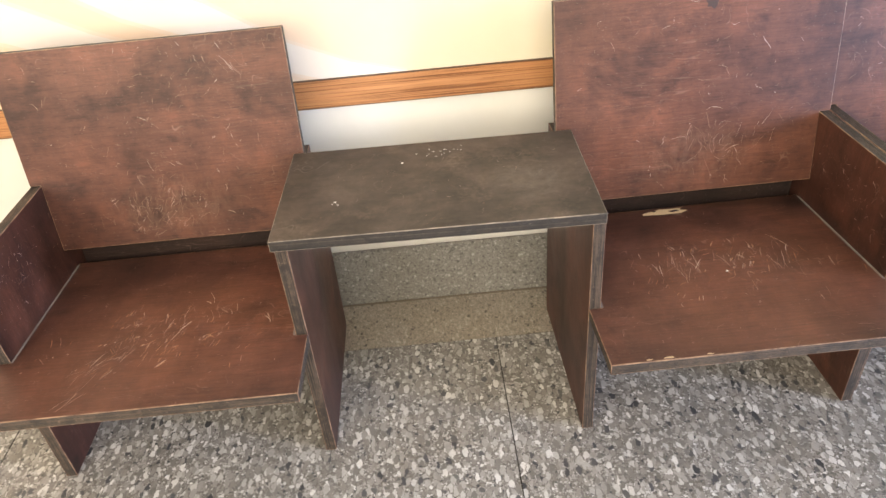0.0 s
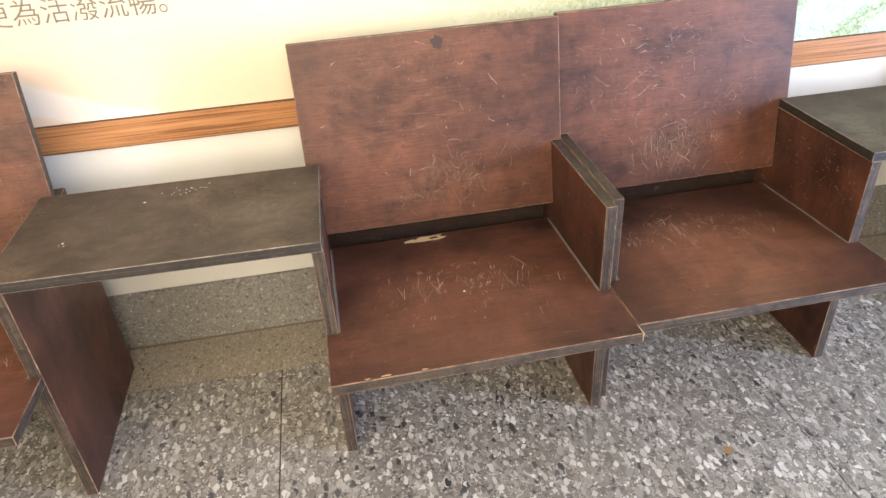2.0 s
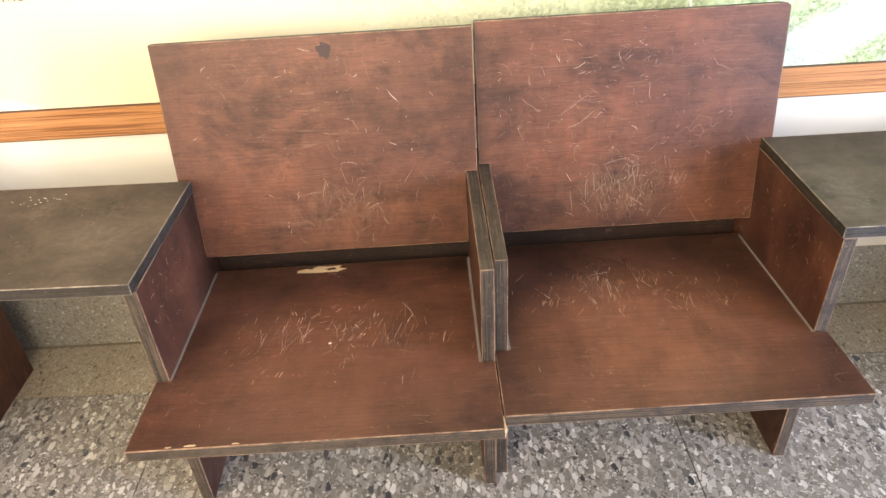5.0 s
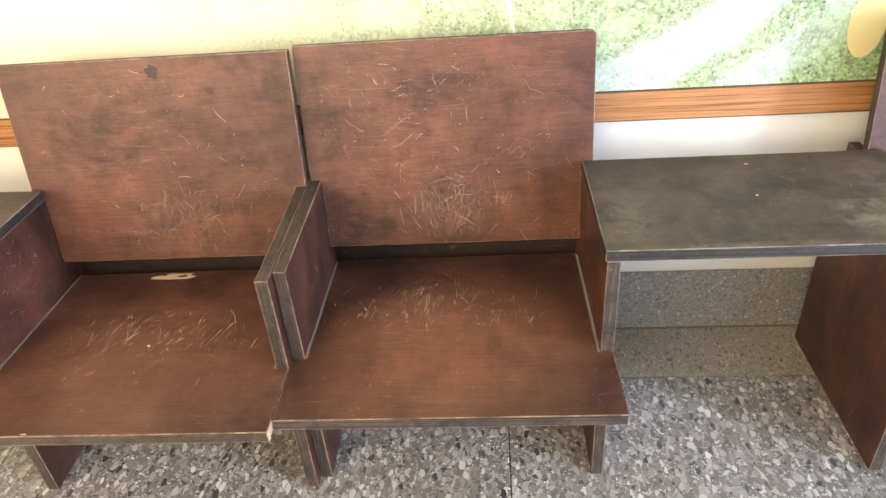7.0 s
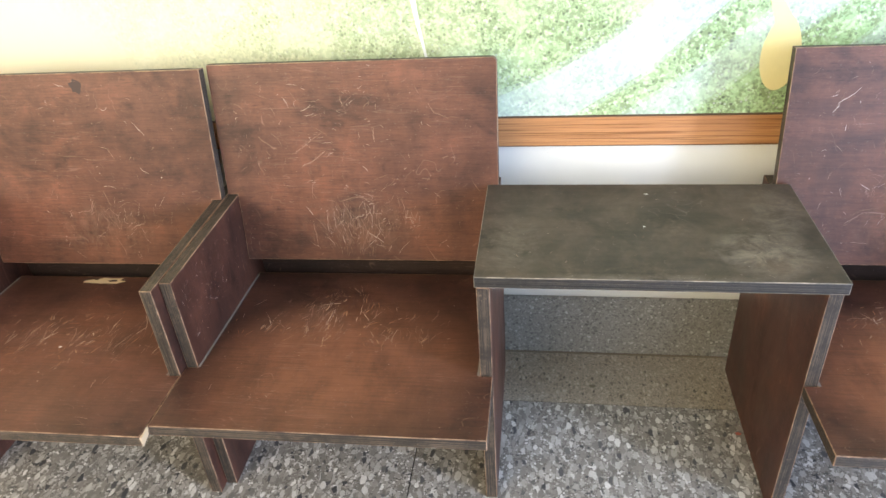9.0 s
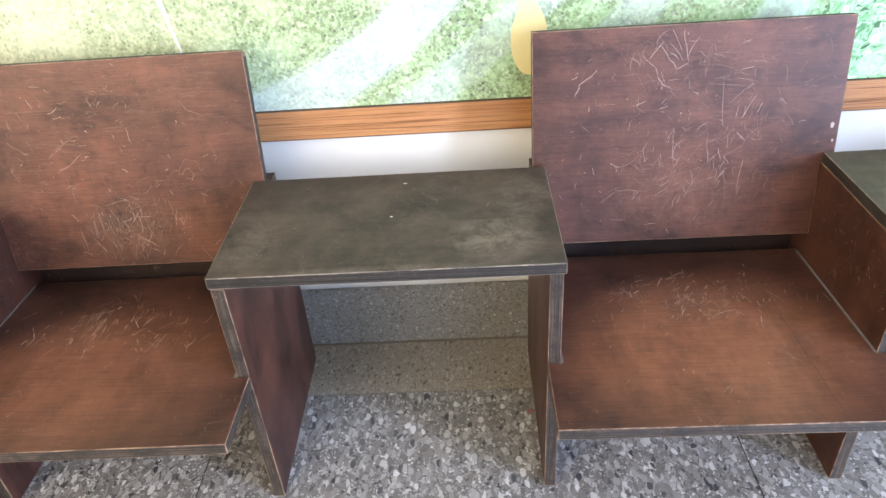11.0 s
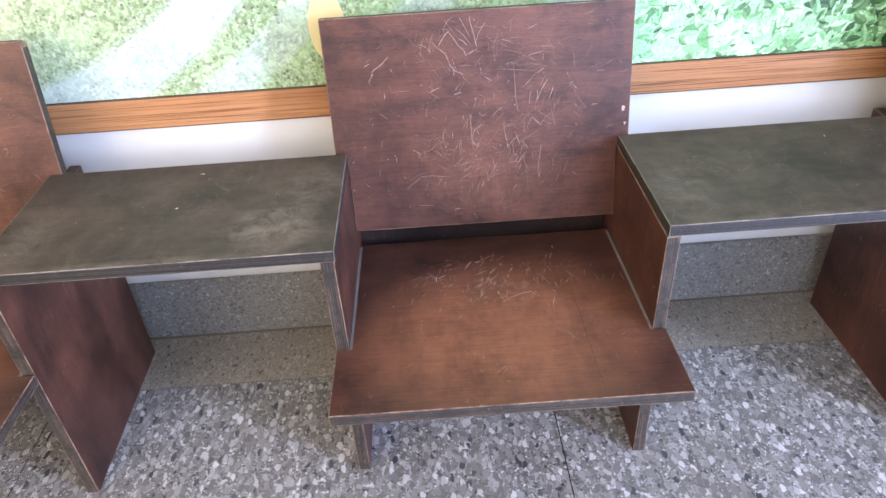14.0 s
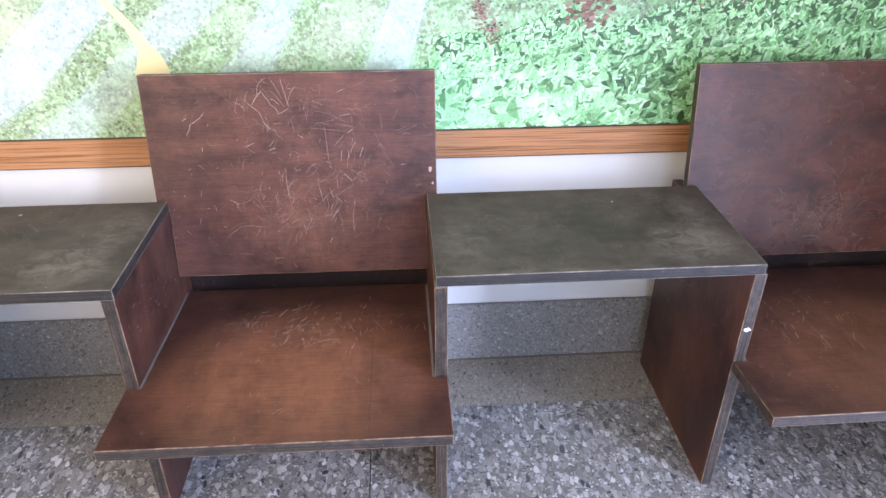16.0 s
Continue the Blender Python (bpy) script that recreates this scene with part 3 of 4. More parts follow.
def rakes(m, sets, seed, inside, thin=1.0):
    """Sets of nearly parallel scratches (u, v, spread u, spread v, sets, angle, angle spread, length) on the face of a board."""
    rnd = random.Random(seed)
    bm = bmesh.new()
    for cu, cv, su, sv, count, ang, spread, length in sets:
        for _ in range(count):
            u, v = rnd.gauss(cu, su), rnd.gauss(cv, sv)
            a = radians(ang + rnd.gauss(0, spread))
            for _ in range(rnd.randint(2, 5)):
                u += rnd.gauss(0.007, 0.008)
                v += rnd.gauss(0, 0.012)
                b, ln, bend = a + rnd.gauss(0, 0.14), length * rnd.uniform(0.3, 1.25), rnd.gauss(0, 0.09)
                p, pts = Vector((u, v, 0)), []
                for _ in range(6):
                    pts.append(p.copy())
                    b += bend + rnd.gauss(0, 0.05)
                    p = p + Vector((math.cos(b), math.sin(b), 0)) * ln / 5
                if all(inside(q.x, q.y) for q in pts):
                    stroke(bm, pts, thin * rnd.choice((0.0004, 0.0005, 0.0006, 0.0008, 0.0013)), rnd.uniform(0.0002, 0.0004))
    for v in bm.verts:
        v.co = m @ v.co
    return bm


def blob(bm, u, v, ru, rv, seed, lift=0.0004, points=14):
    rnd = random.Random(seed)
    ring = []
    for i in range(points):
        a = 2 * math.pi * i / points
        k = rnd.uniform(0.65, 1.15)
        ring.append(bm.verts.new((u + ru * k * math.cos(a), v + rv * k * math.sin(a), lift)))
    return bm.faces.new(ring)


def flat_blob(m, spots, seed):
    bm = bmesh.new()
    for i, (u, v, ru, rv) in enumerate(spots):
        blob(bm, u, v, ru, rv, seed + i)
    for v in bm.verts:
        v.co = m @ v.co
    return bm


# ---- the setting ----
WALL_Y = -0.022
bm = bmesh.new()
box(bm, ROOM_X0 - 0.2, ROOM_X1 + 0.2, WALL_Y, WALL_Y + 0.2, -0.1, ROOM_H)
tagged(part("wall_north", bm, WALL), "cream-white painted plaster wall behind the chairs", "wall", kind="structure")
bm = bmesh.new()
x0, x1, z0, z1 = WIN
ya, yb = ROOM_Y0 - 0.2, ROOM_Y0
for a in ((ROOM_X0 - 0.2, x0, 0, ROOM_H), (x0, x1, 0, z0), (x0, x1, z1, ROOM_H), (x1, DOOR[0], 0, ROOM_H), (DOOR[0], DOOR[1], DOOR[3], ROOM_H), (DOOR[1], ROOM_X1 + 0.2, 0, ROOM_H)):
    box(bm, a[0], a[1], ya, yb, a[2], a[3])
tagged(part("wall_south", bm, FARWALL), "unseen brown wall with a long window opening and a doorway", "wall", kind="structure")
bm = bmesh.new()
box(bm, ROOM_X0 - 0.2, ROOM_X0, ROOM_Y0, WALL_Y, 0, ROOM_H)
tagged(part("wall_west", bm, FARWALL), "plain unseen brown end wall", "wall", kind="structure")
bm = bmesh.new()
box(bm, ROOM_X1, ROOM_X1 + 0.2, ROOM_Y0, -1.47, END_H, ROOM_H)
box(bm, ROOM_X1, ROOM_X1 + 0.2, END_Y1 + 0.01, -1.47, 0, END_H)
box(bm, ROOM_X1, ROOM_X1 + 0.2, ROOM_Y0, END_Y0 - 0.01, 0, END_H)
tagged(part("wall_east", bm, FARWALL), "unseen brown end wall with an open passage", "wall", kind="structure")
# added block, out of view, that keeps the end light off the last chair
bm = bmesh.new()
box(bm, 3.6, ROOM_X1 + 0.2, -1.47, WALL_Y, 0, ROOM_H)
tagged(part("wall_return", bm, FARWALL), "unseen brown wall block added to shade the last chair", "wall", kind="structure")
bm = bmesh.new()
box(bm, ROOM_X0 - 0.2, ROOM_X1 + 0.2, ROOM_Y0 - 0.2, WALL_Y + 0.2, ROOM_H, ROOM_H + 0.2)
tagged(part("ceiling", bm, CEILING), "plain white painted ceiling", "ceiling", kind="structure")
bm = bmesh.new()
bmesh.ops.create_grid(bm, x_segments=1, y_segments=1, size=400, matrix=Matrix.Translation((0, 0, -0.12)))
tagged(part("ground", bm, plain("pale_paving", (0.35, 0.34, 0.32))), "pale paved ground outside the building", "ground", kind="structure")

# terrazzo skirting and the oak strip under the mural
bm = bmesh.new()
box(bm, ROOM_X0, 3.6, -0.035, WALL_Y, 0.0, 0.197)
bmesh.ops.bevel(bm, geom=list(bm.edges), offset=0.002, segments=2, affect="EDGES")
tagged(part("baseboard", bm, SKIRT), "grey speckled terrazzo skirting along the wall", "baseboard", kind="structure")
bm = bmesh.new()
box(bm, -4.6, 3.59, -0.037, WALL_Y, 0.661, 0.7335)
bmesh.ops.bevel(bm, geom=list(bm.edges), offset=0.0015, segments=2, affect="EDGES")
tagged(part("trim", bm, OAK), "orange oak-grained strip framing the foot of the mural", "trim", kind="structure")
# thin dark bar that paints the shadow line above the strip
bm = bmesh.new()
box(bm, -4.6, 3.59, -0.0365, WALL_Y, 0.7337, 0.7349)
part("shadow_line", bm, plain("dark_shadow_paint", (0.10, 0.055, 0.032), 0.8), bpy.data.objects["trim"], "shadow along the top of the strip, painted as a dark line")
# thin brown bar that paints the shadow line under the strip
bm = bmesh.new()
box(bm, -4.6, 3.59, -0.0365, WALL_Y, 0.6592, 0.6608)
part("shadow_line", bm, plain("brown_shadow_paint", (0.16, 0.09, 0.05), 0.8), bpy.data.objects["trim"], "shadow along the foot of the strip, painted as a brown line")

# ---- mural ----
MY = -0.0265


def flat_shape(pts, lift):
    """A flat printed shape on the mural, from points of x and z."""
    bm = bmesh.new()
    bm.faces.new([bm.verts.new((x, MY - lift, z)) for x, z in pts])
    return bm


def smooth_band(line, widths, lift):
    """A printed band along a line of x and z."""
    bm = bmesh.new()
    rows = []
    for i, (x, z) in enumerate(line):
        ax, az = line[max(i - 1, 0)]
        bx, bz = line[min(i + 1, len(line) - 1)]
        d = Vector((bx - ax, bz - az)).normalized()
        w = widths[i] / 2
        rows.append((bm.verts.new((x - d.y * w, MY - lift, z + d.x * w)), bm.verts.new((x + d.y * w, MY - lift, z - d.x * w))))
    for (a, b), (c, d) in zip(rows, rows[1:]):
        bm.faces.new((a, b, d, c))
    return bm


bm = bmesh.new()
box(bm, -4.6, 3.59, MY, WALL_Y, 0.735, 2.1)
mural = tagged(part("mural", bm, MURAL), "printed photo mural of sunlit ground cover fading to cream", "mural")
# pale bands: (line of x and z, widths, material)
BANDS = [
    ([(0.62, 0.70), (0.79, 0.775), (0.95, 0.87), (1.06, 0.965), (1.20, 1.10), (1.36, 1.28)], [0.13, 0.115, 0.105, 0.10, 0.11, 0.12], MURAL_GLOW),
    ([(0.97, 0.69), (1.13, 0.81), (1.26, 0.92), (1.36, 1.01), (1.52, 1.18)], [0.085, 0.075, 0.075, 0.08, 0.09], MURAL_BAND),
    ([(1.44, 0.85), (1.53, 0.92), (1.60, 1.05), (1.68, 1.2)], [0.07, 0.075, 0.07, 0.07], MURAL_BAND),
    ([(1.80, 0.84), (1.84, 0.91), (1.89, 1.05), (1.94, 1.2)], [0.09, 0.095, 0.075, 0.07], MURAL_GLOW),
    ([(-1.85, 1.09), (-1.66, 0.975), (-1.50, 0.905), (-1.33, 0.805), (-1.16, 0.742), (-0.98, 0.70)], [0.10, 0.10, 0.09, 0.075, 0.06, 0.05], MURAL_GLOW),
    ([(-2.4, 1.10), (-2.15, 1.0), (-1.95, 0.94), (-1.78, 0.86), (-1.55, 0.78)], [0.10, 0.10, 0.095, 0.085, 0.07], MURAL_GLOW),
]
for i, (line, widths, mat) in enumerate(BANDS):
    fine = []
    fw = []
    for (p, q), (wa, wb) in zip(zip(line, line[1:]), zip(widths, widths[1:])):
        for k in range(4):
            fine.append((p[0] + (q[0] - p[0]) * k / 4, p[1] + (q[1] - p[1]) * k / 4))
            fw.append(wa + (wb - wa) * k / 4)
    keep = list(zip(fine, fw))
    bm = smooth_band([p for p, w in keep], [w for p, w in keep], 0.0004 + 0.00008 * i)
    bmesh.ops.bisect_plane(bm, geom=bm.verts[:] + bm.edges[:] + bm.faces[:], plane_co=(0, 0, 0.7352), plane_no=(0, 0, 1), clear_inner=True)
    part("pale_band", bm, mat, mural, "white translucent band printed across the mural")
    bm = smooth_band([p for p, w in keep], [w * 1.22 for p, w in keep], 0.00012)
    bmesh.ops.bisect_plane(bm, geom=bm.verts[:] + bm.edges[:] + bm.faces[:], plane_co=(0, 0, 0.7352), plane_no=(0, 0, 1), clear_inner=True)
    part("band_edge", bm, MURAL_HALO, mural, "soft edge of a printed band")
part("printed_line", smooth_band([(0.463, 1.10), (0.472, 1.02), (0.48, 0.96), (0.494, 0.88)], [0.012, 0.012, 0.008, 0.006], 0.0011), plain("printed_white", (0.85, 0.86, 0.84)), mural, "thin white printed line")
drop = [(1.283 + r * math.cos(a) * 0.042, 0.868 + math.sin(a) * 0.082 * (1.12 if math.sin(a) > 0 else 0.97)) for r, a in ((1.0 - 0.25 * max(0, math.sin(2 * math.pi * i / 36)) ** 2, 2 * math.pi * i / 36) for i in range(36))]
part("printed_drop", flat_shape(drop, 0.0013), YELLOW, mural, "pale yellow drop printed on the mural")
part("printed_stem", smooth_band([(1.14, 1.14), (1.20, 1.065), (1.25, 1.0), (1.277, 0.945)], [0.014, 0.017, 0.022, 0.036], 0.0012), YELLOW, mural)
part("printed_block", flat_shape([(-2.3, 1.008), (-1.735, 1.008), (-1.735, 1.09), (-2.3, 1.09)], 0.0008), CYAN, mural, "cyan printed block")
text = bpy.data.curves.new("printed_writing", "FONT")
text.body, text.size, text.space_character = "法，風格更為活潑流暢。", 0.066, 1.0
writing = new("printed_writing", text)
text.materials.append(INK)
writing.parent = mural
writing.matrix_basis = pose(-1.626, MY - 0.0012, 0.988, 90, 0, 0)

for xa, xb, za in ((-0.405, -0.352, 1.070), (-0.292, -0.240, 1.067), (-0.228, -0.176, 1.066), (-0.164, -0.112, 1.067), (-0.020, 0.006, 1.070), (0.014, 0.046, 1.072)):
    part("writing_bar", flat_shape([(xa, za), (xb, za), (xb, za + 0.004), (xa, za + 0.004)], 0.0012), INK_FAINT, mural, "dark printed bar of a line of writing")
# leafy ground cover printed in the mural's right part
rnd = random.Random(5)


def edge_height(x):
    return 0.955 + 0.10 * min(max((x - 1.96) / 0.5, 0), 1) - 0.05 * min(max((x - 2.25) / 0.2, 0), 1) + 0.09 * min(max((x - 2.45) / 0.5, 0), 1) + 0.012 * math.sin(x * 23)


bed = [(1.95, 0.7355)] + [(1.95 + 1.45 * i / 60, edge_height(1.95 + 1.45 * i / 60)) for i in range(61)] + [(3.40, 0.7355)]
part("printed_bed", flat_shape(bed, 0.0008), DEEP, mural, "deep green shade between printed leaves")
LEAF_COUNT = 6400
carpets = [bmesh.new(), bmesh.new()]
HALF = ((0.0, 0.0), (0.22, 0.75), (0.5, 1.0), (0.78, 0.62), (1.0, 0.0))
for i in range(LEAF_COUNT):
    x = 1.93 + 1.46 * rnd.random()
    top = edge_height(x)
    k = rnd.random()
    z = 0.735 + (top - 0.735) * k
    size = (0.015 + 0.026 * (1 - k)) * rnd.uniform(0.6, 1.35)
    slim = rnd.uniform(0.13, 0.30)
    if x < 2.4 and k < 0.45 and i % 8 == 0:
        size, slim = size * 1.35, rnd.uniform(0.30, 0.44)
    a = math.radians(rnd.choice((rnd.gauss(100, 30), rnd.gauss(40, 28), rnd.gauss(15, 20))))
    ux, uz = math.cos(a), math.sin(a)
    bend = rnd.gauss(0, 0.16)
    lift = 0.0010 + 0.0016 * (i / LEAF_COUNT)
    clump = math.exp(-((x - 2.50) / 0.10) ** 2 - ((z - 0.84) / 0.09) ** 2)
    shaded = rnd.random() < 0.08 + 0.55 * clump + 0.12 * min(max((x - 2.45) / 0.3, 0), 1)
    bm = carpets[1 if shaded else 0]
    for side in (1, -1):
        rows = []
        for sgn in (1, 0):
            pts = []
            for u, v in HALF[1:-1]:
                w = size * slim * v * side * sgn + size * bend * u * (1 - u) * 2
                pts.append((x + ux * size * u - uz * w, z + uz * size * u + ux * w))
            rows.append(pts)
        ring = [(x, z)] + rows[0] + [(x + ux * size, z + uz * size)] + rows[1][::-1]
        bm.faces.new([bm.verts.new((px, MY - lift, max(pz, 0.7353))) for px, pz in (ring if side < 0 else ring[::-1])])
part("printed_leaf_carpet", carpets[0], LEAVES, mural, "bright green leaves printed in the photograph", "stuff")
part("printed_leaf_carpet", carpets[1], LEAVES_DEEP, mural, "deeper green leaves printed in the photograph", "stuff")
for cx, cz, rx, rz in ((2.055, 1.03, 0.018, 0.05), (2.31, 1.035, 0.05, 0.045), (2.61, 1.065, 0.06, 0.03), (2.085, 0.975, 0.018, 0.03)):
    bm = bmesh.new()
    for i in range(90):
        q, w = rnd.gauss(0, 0.5), rnd.gauss(0, 0.5)
        size = rnd.uniform(0.06, 0.22) * min(rx, rz)
        ring = [bm.verts.new((cx + rx * q + size * rnd.uniform(0.6, 1.5) * math.cos(k * math.pi / 5), MY - 0.0028 - 0.000004 * i, cz + rz * w + size * rnd.uniform(0.5, 1.0) * math.sin(k * math.pi / 5))) for k in range(10)]
        bm.faces.new(ring)
    part("printed_soil", bm, SOIL, mural, "patch of red-brown soil printed in the photograph", "stuff")

# ---- chairs ----
T = 0.026
ARM_Z, SEAT_Z, TOP_Z = 0.606, 0.391, 0.916
FRONT, REAR = -0.555, -0.088
SEAT_FRONT, SEAT_REAR = -0.736, -0.168


def wooden_chair(x, wide, dy, yaw, seed, label, seat_marks, back_marks, lines=(), round_corner=0.0, seat_rakes=(), back_rakes=(), seat_wood=WOOD_SEAT, back_wood=WOOD_X):
    """A chair of plain stained boards: two side panels, a seat and a backrest cut round them, and a rail behind."""
    chair = tagged(new("wooden_chair"), label, "chair", "wall chairs")
    chair.matrix_basis = pose(x, dy, 0, 0, 0, yaw)
    h = wide / 2
    sides = Matrix(((0, 0, 1, 0), (1, 0, 0, 0), (0, 1, 0, 0), (0, 0, 0, 1)))
    panel = [(FRONT, 0), (REAR, 0), (REAR, ARM_Z), (FRONT, ARM_Z)]
    for k, xa in enumerate((-h + T, h)):
        m = Matrix.Translation((xa, 0, 0)) @ sides
        p = part("side_panel", board(panel, T, m, 0.0016), (WOOD_SIDE, EDGE, RIM), chair)
        inner = k == 0
        off = Matrix.Translation((xa, 0, 0)) @ sides if inner else Matrix.Translation((xa - T, 0, 0)) @ Matrix(((0, 0, -1, 0), (1, 0, 0, 0), (0, 1, 0, 0), (0, 0, 0, 1)))
        marks = [(FRONT + 0.12, 0.50, 0.08, 0.06, 36, 60, 60, 0.022, 0.0017), (FRONT + 0.25, 0.5, 0.1, 0.06, 20, 80, 60, 0.014, 0.0015)]
        part("scratch_wear", scratches(off, marks, seed + 31 + k, lambda u, v: FRONT + 0.01 < u < REAR - 0.1 and 0.41 < v < ARM_Z - 0.01), SCRATCH, p, "pale scratches", "stuff")
    slope = math.atan2(0.022, SEAT_REAR - SEAT_FRONT)
    ms = Matrix.Translation((0, SEAT_FRONT, SEAT_Z)) @ Matrix.Rotation(-slope, 4, "X")
    deep, notch, inn = SEAT_REAR - SEAT_FRONT, FRONT - SEAT_FRONT - 0.002, h - T - 0.001
    outline = [(-h, 0), (h, 0), (h, notch), (inn, notch), (inn, deep), (-inn, deep), (-inn, notch), (-h, notch)]
    seat = part("seat", board(outline, 0.025, ms, 0.0018), (seat_wood, EDGE, RIM), chair)

    def on_seat(u, v):
        return 0.01 < v < deep - 0.03 and abs(u) < inn - 0.01

    for name, mat, marks in seat_marks:
        if mat in (SCRATCH, RUB):
            part(name, scratches(ms, marks, seed + 7, on_seat, (), 0.045), mat, seat, "pale scratches on the seat", "stuff")
        else:
            for i, mark in enumerate(marks):
                part(name, flat_blob(ms, [mark], seed + 9 + i), mat, seat)
    if seat_rakes:
        part("raked_scratch", rakes(ms, seat_rakes, seed + 81, on_seat), SCRATCH, seat, "rows of pale parallel scratches", "stuff")
    # settled dust where the seat meets the sides
    for s in (-1, 1):
        bm = bmesh.new()
        a, b = sorted((s * (inn - 0.0052), s * (inn + 0.0005)))
        bm.faces.new([bm.verts.new(ms @ Vector(c)) for c in ((a, notch, 0.0005), (b, notch, 0.0005), (b, deep - 0.01, 0.0005), (a, deep - 0.01, 0.0005))])
        part("dust_line", bm, DUST, seat, "grey dust in the joint")
    lean = math.atan2(0.080, 0.479)
    # board frame of the backrest: u across, v up the slope, face to the front
    mb = Matrix.Translation((0, -0.208, 0.437)) @ Matrix.Rotation(math.pi / 2 - lean, 4, "X")
    high = (TOP_Z - 0.437) / math.cos(lean)
    wing = (ARM_Z + 0.002 - 0.437) / math.cos(lean)
    outline = [(-inn, 0), (inn, 0), (inn, wing), (h - 0.001, wing), (h - 0.001, high), (-h + 0.001, high), (-h + 0.001, wing), (-inn, wing)]
    if round_corner:
        k = round_corner
        outline[4:5] = [(h - 0.001 - k + k * math.cos(a), high - k + k * math.sin(a)) for a in (math.pi / 2 * q / 5 for q in range(6))]
    back = part("backrest", board(outline, 0.025, mb, 0.0018), (back_wood, EDGE, RIM), chair)

    def on_back(u, v):
        return 0.008 < v < high - 0.008 and abs(u) < inn - 0.005

    for name, mat, marks in back_marks:
        if mat in (SCRATCH, RUB):
            part(name, scratches(mb, marks, seed + 3, on_back, [[(u * wide, v * high) for u, v in line] for line in lines], 0.13), mat, back, "pale scratches on the backrest", "stuff")
        else:
            for i, mark in enumerate(marks):
                part(name, flat_blob(mb, [mark], seed + 5 + i), mat, back)
    if back_rakes:
        part("raked_scratch", rakes(mb, back_rakes, seed + 83, on_back, 0.6), SCRATCH, back, "rows of pale parallel scratches", "stuff")
    rs = random.Random(seed + 71)
    dots = [(rs.uniform(-0.96, 0.96) * (inn - 0.01), high * rs.uniform(0.02, 0.98), rs.uniform(0.0006, 0.0016), rs.uniform(0.0006, 0.0014)) for _ in range(24)]
    dots += [(-inn + 0.004 + abs(rs.gauss(0, 0.012)), high * rs.uniform(0.02, 0.4), rs.uniform(0.0006, 0.0014), rs.uniform(0.0006, 0.0014)) for _ in range(14)]
    part("fleck_spray", flat_blob(mb, dots, seed + 72), SCRATCH, back, "tiny pale flecks", "stuff")
    dots = [(rs.uniform(-0.96, 0.96) * (inn - 0.01), deep * rs.uniform(0.03, 0.94), rs.uniform(0.0006, 0.0018), rs.uniform(0.0006, 0.0016)) for _ in range(40)]
    part("fleck_spray", flat_blob(ms, dots, seed + 73), SCRATCH, seat, "tiny pale flecks", "stuff")
    # rail blackened to paint the gap's shade; its height also stops light leaking
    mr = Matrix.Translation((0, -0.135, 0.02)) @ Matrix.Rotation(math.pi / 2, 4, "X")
    part("rear_rail", board([(-inn, 0), (inn, 0), (inn, 0.45), (-inn, 0.45)], 0.02, mr, 0.0012), (WOOD_SHADE, WOOD_SHADE, WOOD_SHADE), chair, "rear rail, its colour blackened for the shade in the gap")
    return chair


# seat plane: u across, v back from the front edge; back plane: u across, v up
def usual_seat(cu, cv, n):
    return [("scratch_wear", SCRATCH, [(cu, cv, 0.10, 0.05, n, 74, 24, 0.036, 0.0023), (0, 0.3, 0.17, 0.14, n // 2, 70, 50, 0.016, 0.0012), (0, 0.1, 0.18, 0.05, n // 5, 30, 60, 0.016, 0.0012)]),
            ("rub_wear", RUB, [(cu, cv, 0.11, 0.05, n // 2, 70, 24, 0.034, 0.0028), (cu, cv - 0.06, 0.09, 0.03, n // 4, 72, 26, 0.03, 0.0026)])]


def usual_back(cu, cv, n):
    return [("scratch_wear", SCRATCH, [(cu, cv, 0.06, 0.05, int(n * 1.3), 85, 45, 0.045, 0.0012), (0, 0.25, 0.16, 0.13, int(n * 1.5), 80, 60, 0.02, 0.0013), (0, 0.42, 0.18, 0.04, n // 2, 20, 60, 0.03, 0.0012)])]


# single long scratches on the backrests, as shares of width and height
LINES_A = [
    ((-0.127, 0.939), (-0.081, 0.954)),
    ((0.094, 0.761), (0.116, 0.777)),
    ((0.219, 0.756), (0.256, 0.688)),
    ((-0.001, 0.578), (0.034, 0.573)),
    ((0.074, 0.632), (0.102, 0.627), (0.117, 0.58)),
    ((0.208, 0.531), (0.242, 0.497)),
    ((0.006, 0.523), (0.022, 0.5)),
    ((-0.177, 0.37), (-0.145, 0.436)),
    ((0.063, 0.245), (0.077, 0.186)),
    ((0.045, 0.187), (0.075, 0.077), (0.071, 0.036)),
    ((-0.159, 0.319), (-0.138, 0.285)),
    ((-0.115, 0.267), (-0.101, 0.309)),
    ((0.027, 0.338), (0.045, 0.262), (0.067, 0.228)),
    ((-0.124, 0.083), (-0.097, 0.032)),
]
